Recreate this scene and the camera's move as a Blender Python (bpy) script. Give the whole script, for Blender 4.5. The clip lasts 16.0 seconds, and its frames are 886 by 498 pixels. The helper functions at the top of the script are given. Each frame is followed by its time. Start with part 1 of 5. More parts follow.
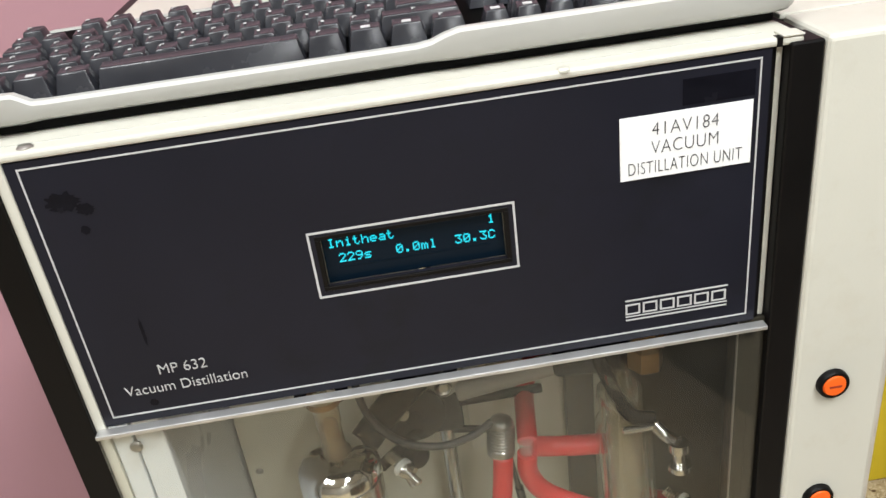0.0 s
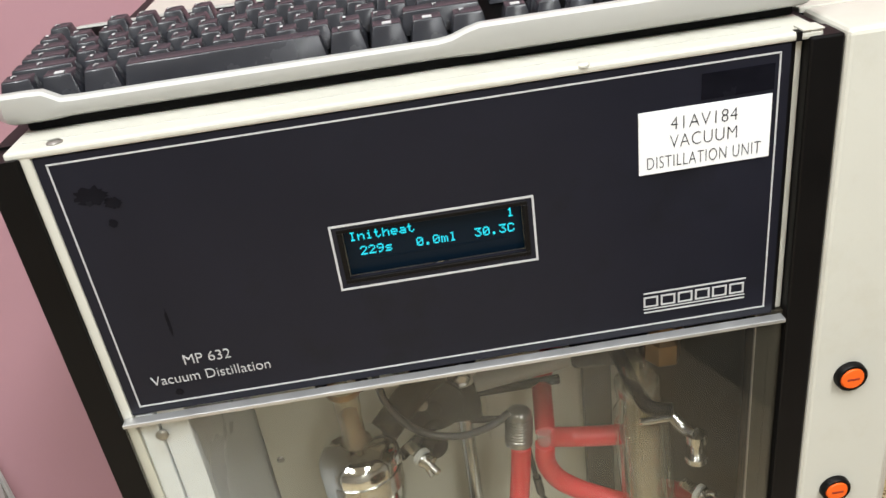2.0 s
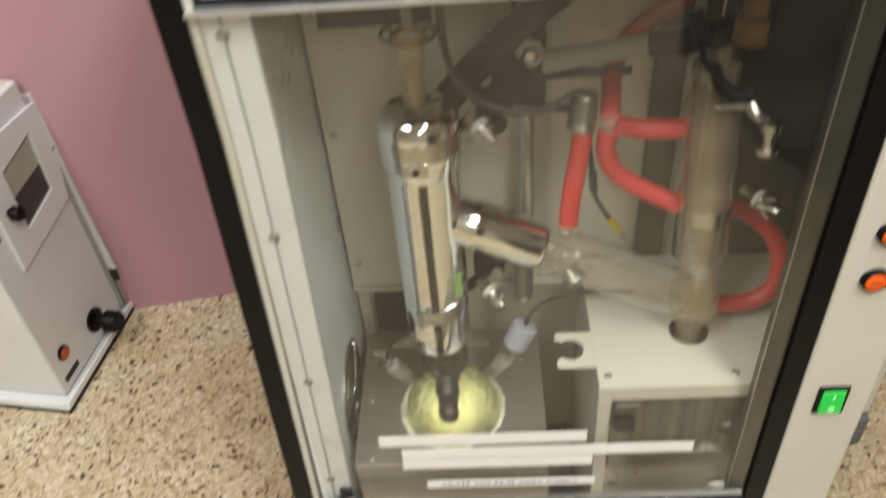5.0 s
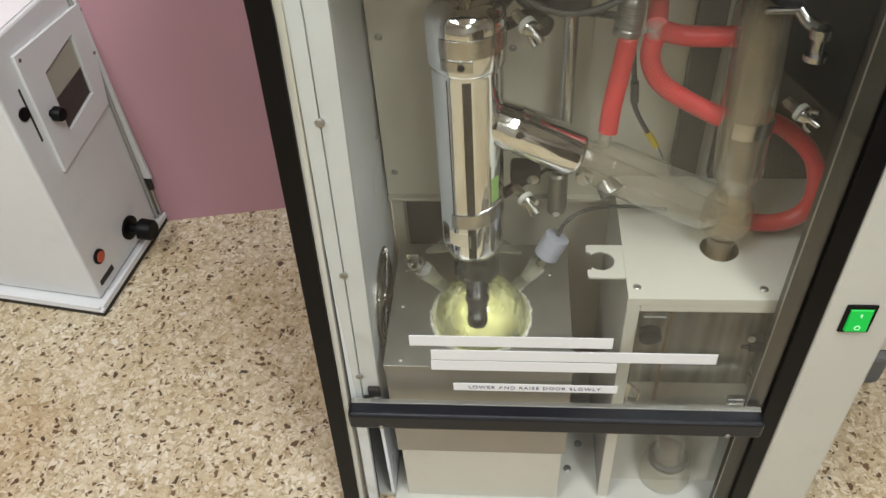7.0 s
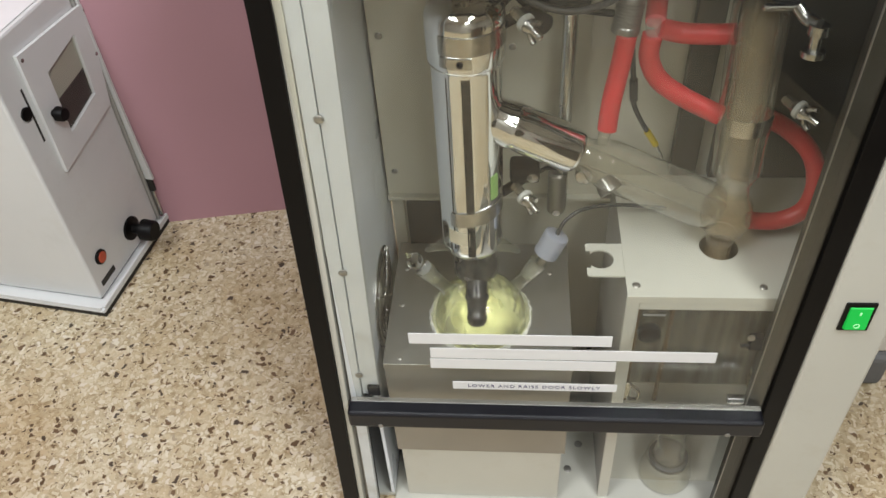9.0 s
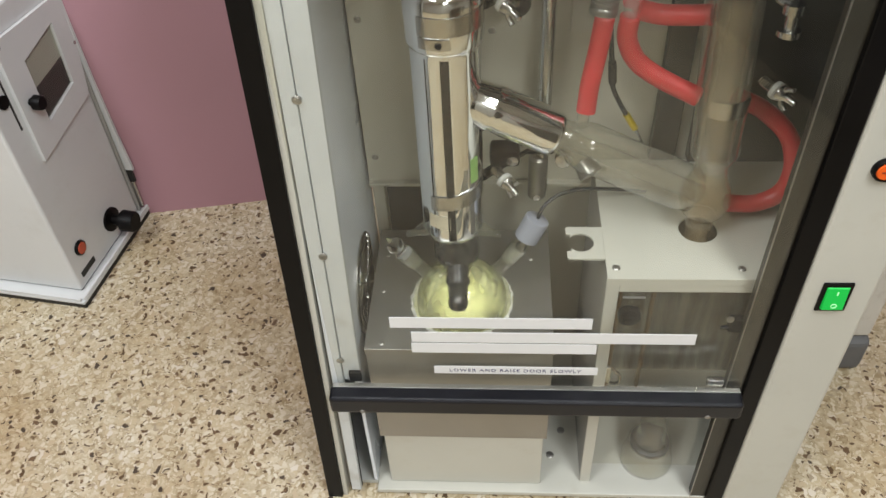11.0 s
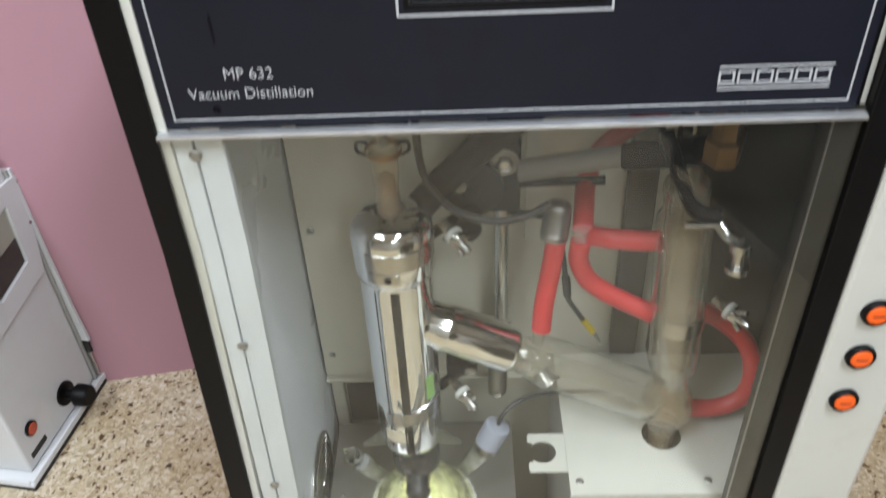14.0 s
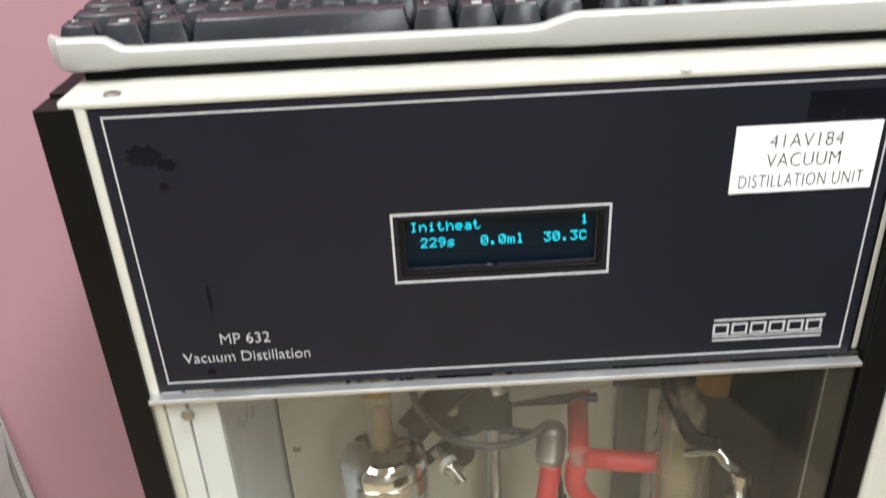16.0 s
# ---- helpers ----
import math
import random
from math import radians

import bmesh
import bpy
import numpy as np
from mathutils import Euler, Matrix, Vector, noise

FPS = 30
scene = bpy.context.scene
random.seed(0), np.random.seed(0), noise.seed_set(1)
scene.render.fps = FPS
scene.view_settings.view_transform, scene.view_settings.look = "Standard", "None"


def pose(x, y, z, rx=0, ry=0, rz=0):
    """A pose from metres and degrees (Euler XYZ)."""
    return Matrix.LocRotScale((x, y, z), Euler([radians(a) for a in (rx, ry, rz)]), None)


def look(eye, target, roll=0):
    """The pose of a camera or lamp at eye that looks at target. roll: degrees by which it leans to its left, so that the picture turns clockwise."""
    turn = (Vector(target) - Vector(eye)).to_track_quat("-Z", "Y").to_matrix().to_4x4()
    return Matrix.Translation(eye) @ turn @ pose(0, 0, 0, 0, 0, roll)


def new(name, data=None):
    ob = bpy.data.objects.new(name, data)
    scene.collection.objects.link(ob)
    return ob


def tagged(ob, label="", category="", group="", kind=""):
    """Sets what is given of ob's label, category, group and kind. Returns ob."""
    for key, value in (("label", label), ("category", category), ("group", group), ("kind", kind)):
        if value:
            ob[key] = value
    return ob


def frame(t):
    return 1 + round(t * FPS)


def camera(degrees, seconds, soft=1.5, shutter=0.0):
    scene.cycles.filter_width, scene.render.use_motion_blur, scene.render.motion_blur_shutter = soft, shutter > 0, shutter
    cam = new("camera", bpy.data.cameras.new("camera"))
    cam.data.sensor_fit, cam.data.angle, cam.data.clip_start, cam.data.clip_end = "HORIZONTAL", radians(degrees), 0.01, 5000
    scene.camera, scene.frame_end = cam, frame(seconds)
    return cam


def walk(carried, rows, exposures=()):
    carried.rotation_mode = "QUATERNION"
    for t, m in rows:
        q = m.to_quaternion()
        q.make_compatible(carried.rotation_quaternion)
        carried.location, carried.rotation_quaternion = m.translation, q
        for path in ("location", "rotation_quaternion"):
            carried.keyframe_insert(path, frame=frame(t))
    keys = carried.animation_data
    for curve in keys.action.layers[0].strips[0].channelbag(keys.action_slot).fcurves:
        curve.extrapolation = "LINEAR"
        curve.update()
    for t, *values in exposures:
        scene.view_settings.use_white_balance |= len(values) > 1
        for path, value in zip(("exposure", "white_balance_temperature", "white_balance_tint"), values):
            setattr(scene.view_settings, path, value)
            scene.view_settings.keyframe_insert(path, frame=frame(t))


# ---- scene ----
cam = camera(56.0, 16.0, shutter=0.5)
PATH = [
    (0, (-0.007, -0.457, 1.193), (0.081, 1.301, 0.243), -7.7),
    (0.5, (-0.007, -0.458, 1.196), (0.072, 1.3, 0.246), -7.9),
    (1, (-0.007, -0.458, 1.199), (0.059, 1.295, 0.237), -8.1),
    (1.5, (-0.009, -0.459, 1.197), (0.05, 1.291, 0.23), -8.2),
    (2, (-0.009, -0.462, 1.198), (0.036, 1.289, 0.233), -8.3),
    (2.5, (-0.011, -0.465, 1.196), (0.027, 1.287, 0.231), -8.3),
    (3, (-0.014, -0.465, 1.191), (0.012, 1.278, 0.211), -8.4),
    (3.3, (-0.014, -0.465, 1.195), (-0.029, 1.241, 0.151), -8.5),
    (3.5, (-0.031, -0.475, 1.177), (-0.063, 1.184, 0.061), -8.2),
    (3.7, (-0.031, -0.497, 1.155), (-0.117, 1.123, -0.014), -6.9),
    (4, (-0.037, -0.51, 1.127), (-0.156, 1.07, -0.093), -6.0),
    (4.2, (-0.049, -0.519, 1.110), (-0.144, 1.050, -0.127), -5.3),
    (4.5, (-0.027, -0.493, 1.104), (-0.117, 1.054, -0.161), -4.9),
    (4.8, (-0.017, -0.491, 1.116), (-0.131, 1.022, -0.187), -5.7),
    (5, (-0.037, -0.507, 1.087), (-0.148, 0.98, -0.247), -5.4),
    (5.2, (-0.049, -0.538, 1.067), (-0.172, 0.937, -0.278), -5.0),
    (7.3, (-0.053, -0.557, 1.058), (-0.221, 0.845, -0.358), -4.2),
    (7.5, (-0.052, -0.561, 1.055), (-0.23, 0.845, -0.357), -4.4),
    (8, (-0.052, -0.56, 1.055), (-0.229, 0.849, -0.352), -4.4),
    (8.5, (-0.049, -0.56, 1.054), (-0.224, 0.853, -0.35), -4.3),
    (9, (-0.049, -0.557, 1.056), (-0.218, 0.857, -0.348), -4.3),
    (11.3, (-0.042, -0.567, 1.045), (-0.172, 0.845, -0.366), -3.5),
    (11.5, (-0.04, -0.566, 1.046), (-0.167, 0.85, -0.36), -3.4),
    (12, (-0.031, -0.557, 1.047), (-0.14, 0.858, -0.362), -3.3),
    (12.5, (-0.03, -0.551, 1.05), (-0.13, 0.866, -0.359), -3.7),
    (13, (-0.032, -0.54, 1.064), (-0.136, 0.902, -0.318), -3.8),
    (13.2, (-0.041, -0.547, 1.066), (-0.129, 0.938, -0.270), -3.3),
    (13.5, (-0.034, -0.518, 1.086), (-0.133, 0.978, -0.238), -3.4),
    (13.7, (-0.035, -0.508, 1.094), (-0.112, 1.032, -0.180), -3.1),
    (14, (-0.024, -0.474, 1.124), (-0.095, 1.091, -0.119), -3.1),
    (14.5, (-0.022, -0.45, 1.148), (-0.079, 1.167, -0.027), -3.2),
    (15, (-0.024, -0.451, 1.154), (-0.069, 1.189, 0.009), -3.3),
    (15.3, (-0.026, -0.447, 1.166), (-0.059, 1.210, 0.046), -3.5),
    (15.5, (-0.034, -0.443, 1.167), (-0.035, 1.251, 0.104), -3.2),
    (16, (-0.039, -0.43, 1.184), (-0.026, 1.321, 0.218), -2.9),
]
EXPOSURES = [(0.0, 0.19, 6450, 10), (3.0, 0.21, 6550, 10), (3.5, 0.22, 6850, 10), (4.0, 0.24, 7050, 10), (4.5, 0.08, 7000, 10), (5.2, 0.03, 6900, 10),
             (7.3, -0.11, 6350, 10), (9.2, -0.11, 6350, 10), (12.5, -0.09, 6350, 10), (13.2, -0.05, 6250, 10), (14.2, 0.30, 5800, 10),
             (15.0, 0.73, 5950, 10), (15.5, 0.69, 6100, 10), (16.0, 0.30, 6350, 10)]
walk(cam, [(t, look(eye, target, roll)) for t, eye, target, roll in PATH], EXPOSURES)

# ---- world, lights ----
world = bpy.data.worlds.new("world")
scene.world = world
world.use_nodes = True
world.node_tree.nodes["Background"].inputs[0].default_value = (0.9, 0.95, 1.0, 1)
world.node_tree.nodes["Background"].inputs[1].default_value = 0.05


def area_lamp(name, eye, target, sx, sy, watts, colour):
    data = bpy.data.lights.new(name, "AREA")
    data.shape, data.size, data.size_y = "RECTANGLE", sx, sy
    data.energy, data.color = watts, colour
    ob = new(name, data)
    ob.matrix_world = look(eye, target)
    return ob


WARM = (0.97, 1.0, 1.0)
area_lamp("ceiling_lamp", (0.75, -1.25, 2.66), (0.75, -1.25, 0), 0.3, 1.2, 56, WARM)
area_lamp("ceiling_lamp", (-1.15, -1.25, 2.66), (-1.15, -1.25, 0), 0.3, 1.2, 47, WARM)
area_lamp("ceiling_lamp", (-0.25, -0.35, 2.66), (-0.25, -0.35, 0), 1.2, 0.3, 15, WARM)
area_lamp("ceiling_lamp", (0.75, -3.1, 2.66), (0.75, -3.1, 0), 0.3, 0.9, 24, WARM)

# ---- materials ----


def material(name, colour, rough=0.5, metal=0.0, vary=0.12, scale=6.0, bump=0.0, bump_scale=250.0, dirt=None, dirt_amount=0.0,
             dirt_scale=9.0, rough_vary=0.1, coat=0.0, spec=0.5):
    """A principled surface with slow mottling, fine grain, patches of dirt and fine relief."""
    m = bpy.data.materials.new(name)
    m.use_nodes = True
    nt = m.node_tree
    nodes, links = nt.nodes, nt.links
    b = nodes["Principled BSDF"]
    b.inputs["Metallic"].default_value = metal
    b.inputs["Specular IOR Level"].default_value = spec
    if coat:
        b.inputs["Coat Weight"].default_value = coat
        b.inputs["Coat Roughness"].default_value = 0.08
    tc = nodes.new("ShaderNodeTexCoord")
    n1 = nodes.new("ShaderNodeTexNoise")
    n1.inputs["Scale"].default_value, n1.inputs["Detail"].default_value = scale, 5
    links.new(tc.outputs["Object"], n1.inputs["Vector"])
    n2 = nodes.new("ShaderNodeTexNoise")
    n2.inputs["Scale"].default_value, n2.inputs["Detail"].default_value = bump_scale, 3
    links.new(tc.outputs["Object"], n2.inputs["Vector"])
    ramp = nodes.new("ShaderNodeValToRGB")
    lo = [c * (1 - vary) for c in colour]
    hi = [min(1, c * (1 + vary)) for c in colour]
    ramp.color_ramp.elements[0].position, ramp.color_ramp.elements[1].position = 0.3, 0.7
    ramp.color_ramp.elements[0].color, ramp.color_ramp.elements[1].color = (*lo, 1), (*hi, 1)
    links.new(n1.outputs["Fac"], ramp.inputs["Fac"])
    colour_out = ramp.outputs["Color"]
    if dirt:
        n3 = nodes.new("ShaderNodeTexNoise")
        n3.inputs["Scale"].default_value, n3.inputs["Detail"].default_value = dirt_scale, 8
        n3.inputs["Roughness"].default_value = 0.68
        links.new(tc.outputs["Object"], n3.inputs["Vector"])
        r3 = nodes.new("ShaderNodeMapRange")
        r3.inputs["From Min"].default_value, r3.inputs["From Max"].default_value = 0.54, 0.72
        r3.inputs["To Max"].default_value = dirt_amount
        links.new(n3.outputs["Fac"], r3.inputs["Value"])
        mix = nodes.new("ShaderNodeMix")
        mix.data_type = "RGBA"
        links.new(r3.outputs["Result"], mix.inputs["Factor"])
        links.new(colour_out, mix.inputs["A"])
        mix.inputs["B"].default_value = (*dirt, 1)
        colour_out = mix.outputs["Result"]
    links.new(colour_out, b.inputs["Base Color"])
    rr = nodes.new("ShaderNodeMapRange")
    rr.inputs["To Min"].default_value = max(0.02, rough - rough_vary)
    rr.inputs["To Max"].default_value = min(1, rough + rough_vary)
    links.new(n1.outputs["Fac"], rr.inputs["Value"])
    links.new(rr.outputs["Result"], b.inputs["Roughness"])
    if bump:
        bp = nodes.new("ShaderNodeBump")
        bp.inputs["Strength"].default_value, bp.inputs["Distance"].default_value = bump, 0.0006
        links.new(n2.outputs["Fac"], bp.inputs["Height"])
        links.new(bp.outputs["Normal"], b.inputs["Normal"])
    return m


def thin_glass(name, tint, ior=1.45, haze=0.02, gloss_rough=0.02, haze_colour=(0.8, 0.8, 0.75), power=5.0, through_haze=0.0):
    """Glass as a clear tinted layer with a Fresnel gloss and a thin film for grime and painted haze."""
    m = bpy.data.materials.new(name)
    m.use_nodes = True
    nt = m.node_tree
    nodes, links = nt.nodes, nt.links
    nodes.remove(nodes["Principled BSDF"])
    out = nodes["Material Output"]
    tr, gl, df = nodes.new("ShaderNodeBsdfTransparent"), nodes.new("ShaderNodeBsdfGlossy"), nodes.new("ShaderNodeBsdfDiffuse")
    tr.inputs["Color"].default_value = (*tint, 1)
    gl.inputs["Roughness"].default_value = gloss_rough
    df.inputs["Color"].default_value = (*haze_colour, 1)
    tc, no, mr = nodes.new("ShaderNodeTexCoord"), nodes.new("ShaderNodeTexNoise"), nodes.new("ShaderNodeMapRange")
    no.inputs["Scale"].default_value, no.inputs["Detail"].default_value = 14, 6
    links.new(tc.outputs["Object"], no.inputs["Vector"])
    links.new(no.outputs["Fac"], mr.inputs["Value"])
    mr.inputs["From Min"].default_value, mr.inputs["From Max"].default_value = 0.3, 0.8
    mr.inputs["To Min"].default_value, mr.inputs["To Max"].default_value = haze * 0.4, haze * 1.8
    m1, m2, fr = nodes.new("ShaderNodeMixShader"), nodes.new("ShaderNodeMixShader"), nodes.new("ShaderNodeMath")
    # Schlick's gloss, alike on both sides of the sheet
    lw, po = nodes.new("ShaderNodeLayerWeight"), nodes.new("ShaderNodeMath")
    po.operation, fr.operation = "POWER", "MULTIPLY_ADD"
    po.inputs[1].default_value = power
    f0 = ((ior - 1) / (ior + 1)) ** 2
    fr.inputs[1].default_value, fr.inputs[2].default_value = 0.9 - f0, f0
    links.new(lw.outputs["Facing"], po.inputs[0])
    links.new(po.outputs[0], fr.inputs[0])
    links.new(mr.outputs["Result"], m1.inputs["Fac"])
    links.new(tr.outputs[0], m1.inputs[1])
    film = df.outputs[0]
    if through_haze:
        tl, m0 = nodes.new("ShaderNodeBsdfTranslucent"), nodes.new("ShaderNodeMixShader")
        tl.inputs["Color"].default_value = (*haze_colour, 1)
        m0.inputs["Fac"].default_value = through_haze
        links.new(film, m0.inputs[1])
        links.new(tl.outputs[0], m0.inputs[2])
        film = m0.outputs[0]
    links.new(film, m1.inputs[2])
    links.new(fr.outputs[0], m2.inputs["Fac"])
    links.new(m1.outputs[0], m2.inputs[1])
    links.new(gl.outputs[0], m2.inputs[2])
    links.new(m2.outputs[0], out.inputs["Surface"])
    return m


def glow(name, colour, strength, base=(0.02, 0.02, 0.02)):
    m = bpy.data.materials.new(name)
    m.use_nodes = True
    b = m.node_tree.nodes["Principled BSDF"]
    b.inputs["Base Color"].default_value = (*base, 1)
    b.inputs["Roughness"].default_value = 0.35
    b.inputs["Specular IOR Level"].default_value = 0.15
    b.inputs["Emission Color"].default_value = (*colour, 1)
    b.inputs["Emission Strength"].default_value = strength
    return m


def terrazzo(name):
    """Cream cement with tan, white and grey marble chips of two sizes and scattered dark brown ones."""
    m = bpy.data.materials.new(name)
    m.use_nodes = True
    nt = m.node_tree
    nodes, links = nt.nodes, nt.links
    b = nodes["Principled BSDF"]
    tc = nodes.new("ShaderNodeTexCoord")
    warp = nodes.new("ShaderNodeTexNoise")
    warp.inputs["Scale"].default_value, warp.inputs["Detail"].default_value = 60, 2
    links.new(tc.outputs["Object"], warp.inputs["Vector"])
    add = nodes.new("ShaderNodeMix")
    add.data_type, add.blend_type = "RGBA", "LINEAR_LIGHT"
    add.inputs["Factor"].default_value = 0.012
    links.new(tc.outputs["Object"], add.inputs["A"])
    links.new(warp.outputs["Color"], add.inputs["B"])

    def chips(scale, stops, size, soft, keep, below):
        v = nodes.new("ShaderNodeTexVoronoi")
        v.voronoi_dimensions = "2D"
        v.inputs["Scale"].default_value, v.inputs["Randomness"].default_value = scale, 1
        links.new(add.outputs["Result"], v.inputs["Vector"])
        sep = nodes.new("ShaderNodeSeparateColor")
        links.new(v.outputs["Color"], sep.inputs["Color"])
        ramp = nodes.new("ShaderNodeValToRGB")
        ramp.color_ramp.interpolation = "CONSTANT"
        while len(ramp.color_ramp.elements) < len(stops):
            ramp.color_ramp.elements.new(0.5)
        for e, (p, c) in zip(ramp.color_ramp.elements, stops):
            e.position, e.color = p, (*c, 1)
        links.new(sep.outputs["Red"], ramp.inputs["Fac"])
        edge = nodes.new("ShaderNodeMapRange")
        edge.inputs["From Min"].default_value, edge.inputs["From Max"].default_value = size, size - soft
        links.new(v.outputs["Distance"], edge.inputs["Value"])
        gate = nodes.new("ShaderNodeMath")
        gate.operation = "LESS_THAN"
        gate.inputs[1].default_value = keep
        links.new(sep.outputs["Green"], gate.inputs[0])
        both = nodes.new("ShaderNodeMath")
        both.operation = "MULTIPLY"
        links.new(edge.outputs["Result"], both.inputs[0])
        links.new(gate.outputs[0], both.inputs[1])
        mix = nodes.new("ShaderNodeMix")
        mix.data_type = "RGBA"
        links.new(both.outputs[0], mix.inputs["Factor"])
        links.new(below, mix.inputs["A"])
        links.new(ramp.outputs["Color"], mix.inputs["B"])
        return mix.outputs["Result"]

    base = nodes.new("ShaderNodeTexNoise")
    base.inputs["Scale"].default_value, base.inputs["Detail"].default_value = 90, 6
    links.new(tc.outputs["Object"], base.inputs["Vector"])
    br = nodes.new("ShaderNodeValToRGB")
    br.color_ramp.elements[0].position, br.color_ramp.elements[1].position = 0.35, 0.68
    br.color_ramp.elements[0].color, br.color_ramp.elements[1].color = (0.36, 0.28, 0.165, 1), (0.66, 0.58, 0.43, 1)
    links.new(base.outputs["Fac"], br.inputs["Fac"])
    c = chips(300, [(0, (0.62, 0.54, 0.39)), (0.3, (0.50, 0.40, 0.26)), (0.55, (0.68, 0.61, 0.48)), (0.86, (0.30, 0.21, 0.12))], 0.45, 0.14, 0.5,
              br.outputs["Color"])
    c = chips(150, [(0, (0.64, 0.57, 0.43)), (0.25, (0.56, 0.47, 0.32)), (0.5, (0.70, 0.64, 0.52)), (0.75, (0.53, 0.45, 0.32)), (0.93, (0.40, 0.33, 0.24))],
              0.5, 0.08, 0.62, c)
    c = chips(100, [(0, (0.66, 0.59, 0.47)), (0.45, (0.55, 0.45, 0.31)), (0.8, (0.70, 0.64, 0.55))], 0.46, 0.08, 0.20, c)
    c = chips(95, [(0, (0.11, 0.065, 0.03)), (0.5, (0.16, 0.10, 0.055)), (0.8, (0.07, 0.05, 0.035))], 0.40, 0.08, 0.125, c)
    c = chips(180, [(0, (0.10, 0.06, 0.03)), (0.5, (0.17, 0.11, 0.06))], 0.40, 0.10, 0.085, c)
    wide = nodes.new("ShaderNodeTexNoise")
    wide.inputs["Scale"].default_value, wide.inputs["Detail"].default_value = 4.5, 7
    links.new(tc.outputs["Object"], wide.inputs["Vector"])
    wr = nodes.new("ShaderNodeValToRGB")
    wr.color_ramp.elements[0].position, wr.color_ramp.elements[1].position = 0.35, 0.65
    wr.color_ramp.elements[0].color, wr.color_ramp.elements[1].color = (0.78, 0.70, 0.58, 1), (1, 1, 0.98, 1)
    links.new(wide.outputs["Fac"], wr.inputs["Fac"])
    stain = nodes.new("ShaderNodeMix")
    stain.data_type, stain.blend_type = "RGBA", "MULTIPLY"
    stain.inputs["Factor"].default_value = 1.0
    links.new(c, stain.inputs["A"])
    links.new(wr.outputs["Color"], stain.inputs["B"])
    links.new(stain.outputs["Result"], b.inputs["Base Color"])
    b.inputs["Roughness"].default_value = 0.38
    return m


M_CREAM = material("cream_enamel", (0.560, 0.548, 0.482), 0.38, vary=0.04, scale=5, bump=0.10, bump_scale=600, dirt=(0.42, 0.37, 0.27), dirt_amount=0.22, dirt_scale=16)
M_GREY_PAINT = material("pale_grey_paint", (0.50, 0.50, 0.455), 0.42, vary=0.05, scale=5, bump=0.08, bump_scale=500, dirt=(0.30, 0.26, 0.18), dirt_amount=0.2)
M_INNER = material("interior_paint", (0.58, 0.56, 0.465), 0.5, vary=0.06, scale=4, bump=0.08, dirt=(0.30, 0.25, 0.16), dirt_amount=0.28, dirt_scale=11)
M_INNER_WALL = material("interior_side_steel", (0.78, 0.82, 0.88), 0.30, metal=0.0, vary=0.08, scale=7, bump=0.08, dirt=(0.28, 0.25, 0.2), dirt_amount=0.25)
M_JAMB = material("brushed_aluminium_jamb", (0.66, 0.69, 0.71), 0.36, metal=0.15, vary=0.06, scale=12, bump=0.08, dirt=(0.32, 0.28, 0.2), dirt_amount=0.3, dirt_scale=22)
M_BLACK = material("black_plastic_profile", (0.0045, 0.004, 0.004), 0.42, spec=0.14, vary=0.2, scale=15, bump=0.05)
M_PANEL = material("black_front_plate", (0.0116, 0.0118, 0.0180), 0.32, spec=0.16, vary=0.12, scale=9, bump=0.02, dirt=(0.008, 0.008, 0.010), dirt_amount=0.7, dirt_scale=10, rough_vary=0.06)
M_WHITE_INK = material("white_print", (0.48, 0.48, 0.48), 0.5, vary=0.05, scale=60)
M_PAPER = material("white_label_tape", (0.80, 0.80, 0.80), 0.45, vary=0.02, scale=20)
M_BLACK_INK = material("black_print", (0.02, 0.02, 0.025), 0.5, vary=0.1, scale=60)
M_BLUE_INK = material("blue_black_print", (0.02, 0.02, 0.11), 0.5, vary=0.1, scale=60)
M_ALU = material("aluminium_trim", (0.60, 0.60, 0.60), 0.42, metal=0.85, vary=0.08, scale=30, bump=0.05)
M_STEEL = material("stainless_steel", (0.52, 0.515, 0.50), 0.24, metal=1.0, vary=0.07, scale=25, bump=0.03)
M_BRUSHED = material("dull_stainless_sheet", (0.36, 0.345, 0.32), 0.36, metal=0.75, vary=0.07, scale=8, bump=0.06, dirt=(0.16, 0.14, 0.11), dirt_amount=0.35)
M_RUBBER = material("dark_grey_rubber", (0.045, 0.043, 0.042), 0.38, vary=0.2, scale=30, bump=0.2, bump_scale=300)
M_RED = material("red_rubber_hose", (0.52, 0.034, 0.036), 0.42, vary=0.12, scale=30, bump=0.08)
M_SLEEVE = material("smoky_grey_sleeve", (0.036, 0.036, 0.035), 0.28, vary=0.25, scale=40, bump=0.1, bump_scale=200, coat=0.3)
M_DARK_STEEL = material("ribbed_steel", (0.36, 0.35, 0.33), 0.30, metal=0.85, vary=0.2, scale=40)
# Near-black colour that also stands in for shade in gaps and openings.
M_DARK = material("dark_void", (0.025, 0.023, 0.02), 0.7, vary=0.3, scale=10)
M_DARK_METAL = material("blackened_clamp", (0.006, 0.0055, 0.007), 0.5, metal=0.0, vary=0.25, scale=30, spec=0.12)
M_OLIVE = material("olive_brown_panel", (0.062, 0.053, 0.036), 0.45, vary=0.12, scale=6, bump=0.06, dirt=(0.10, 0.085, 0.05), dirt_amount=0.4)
M_OLIVE_DARK = material("dark_olive_guide", (0.026, 0.023, 0.016), 0.4, vary=0.15, scale=8)
M_WHITE = material("white_enamel", (0.68, 0.685, 0.68), 0.35, vary=0.03, scale=5, bump=0.06, dirt=(0.45, 0.42, 0.36), dirt_amount=0.15, dirt_scale=14)
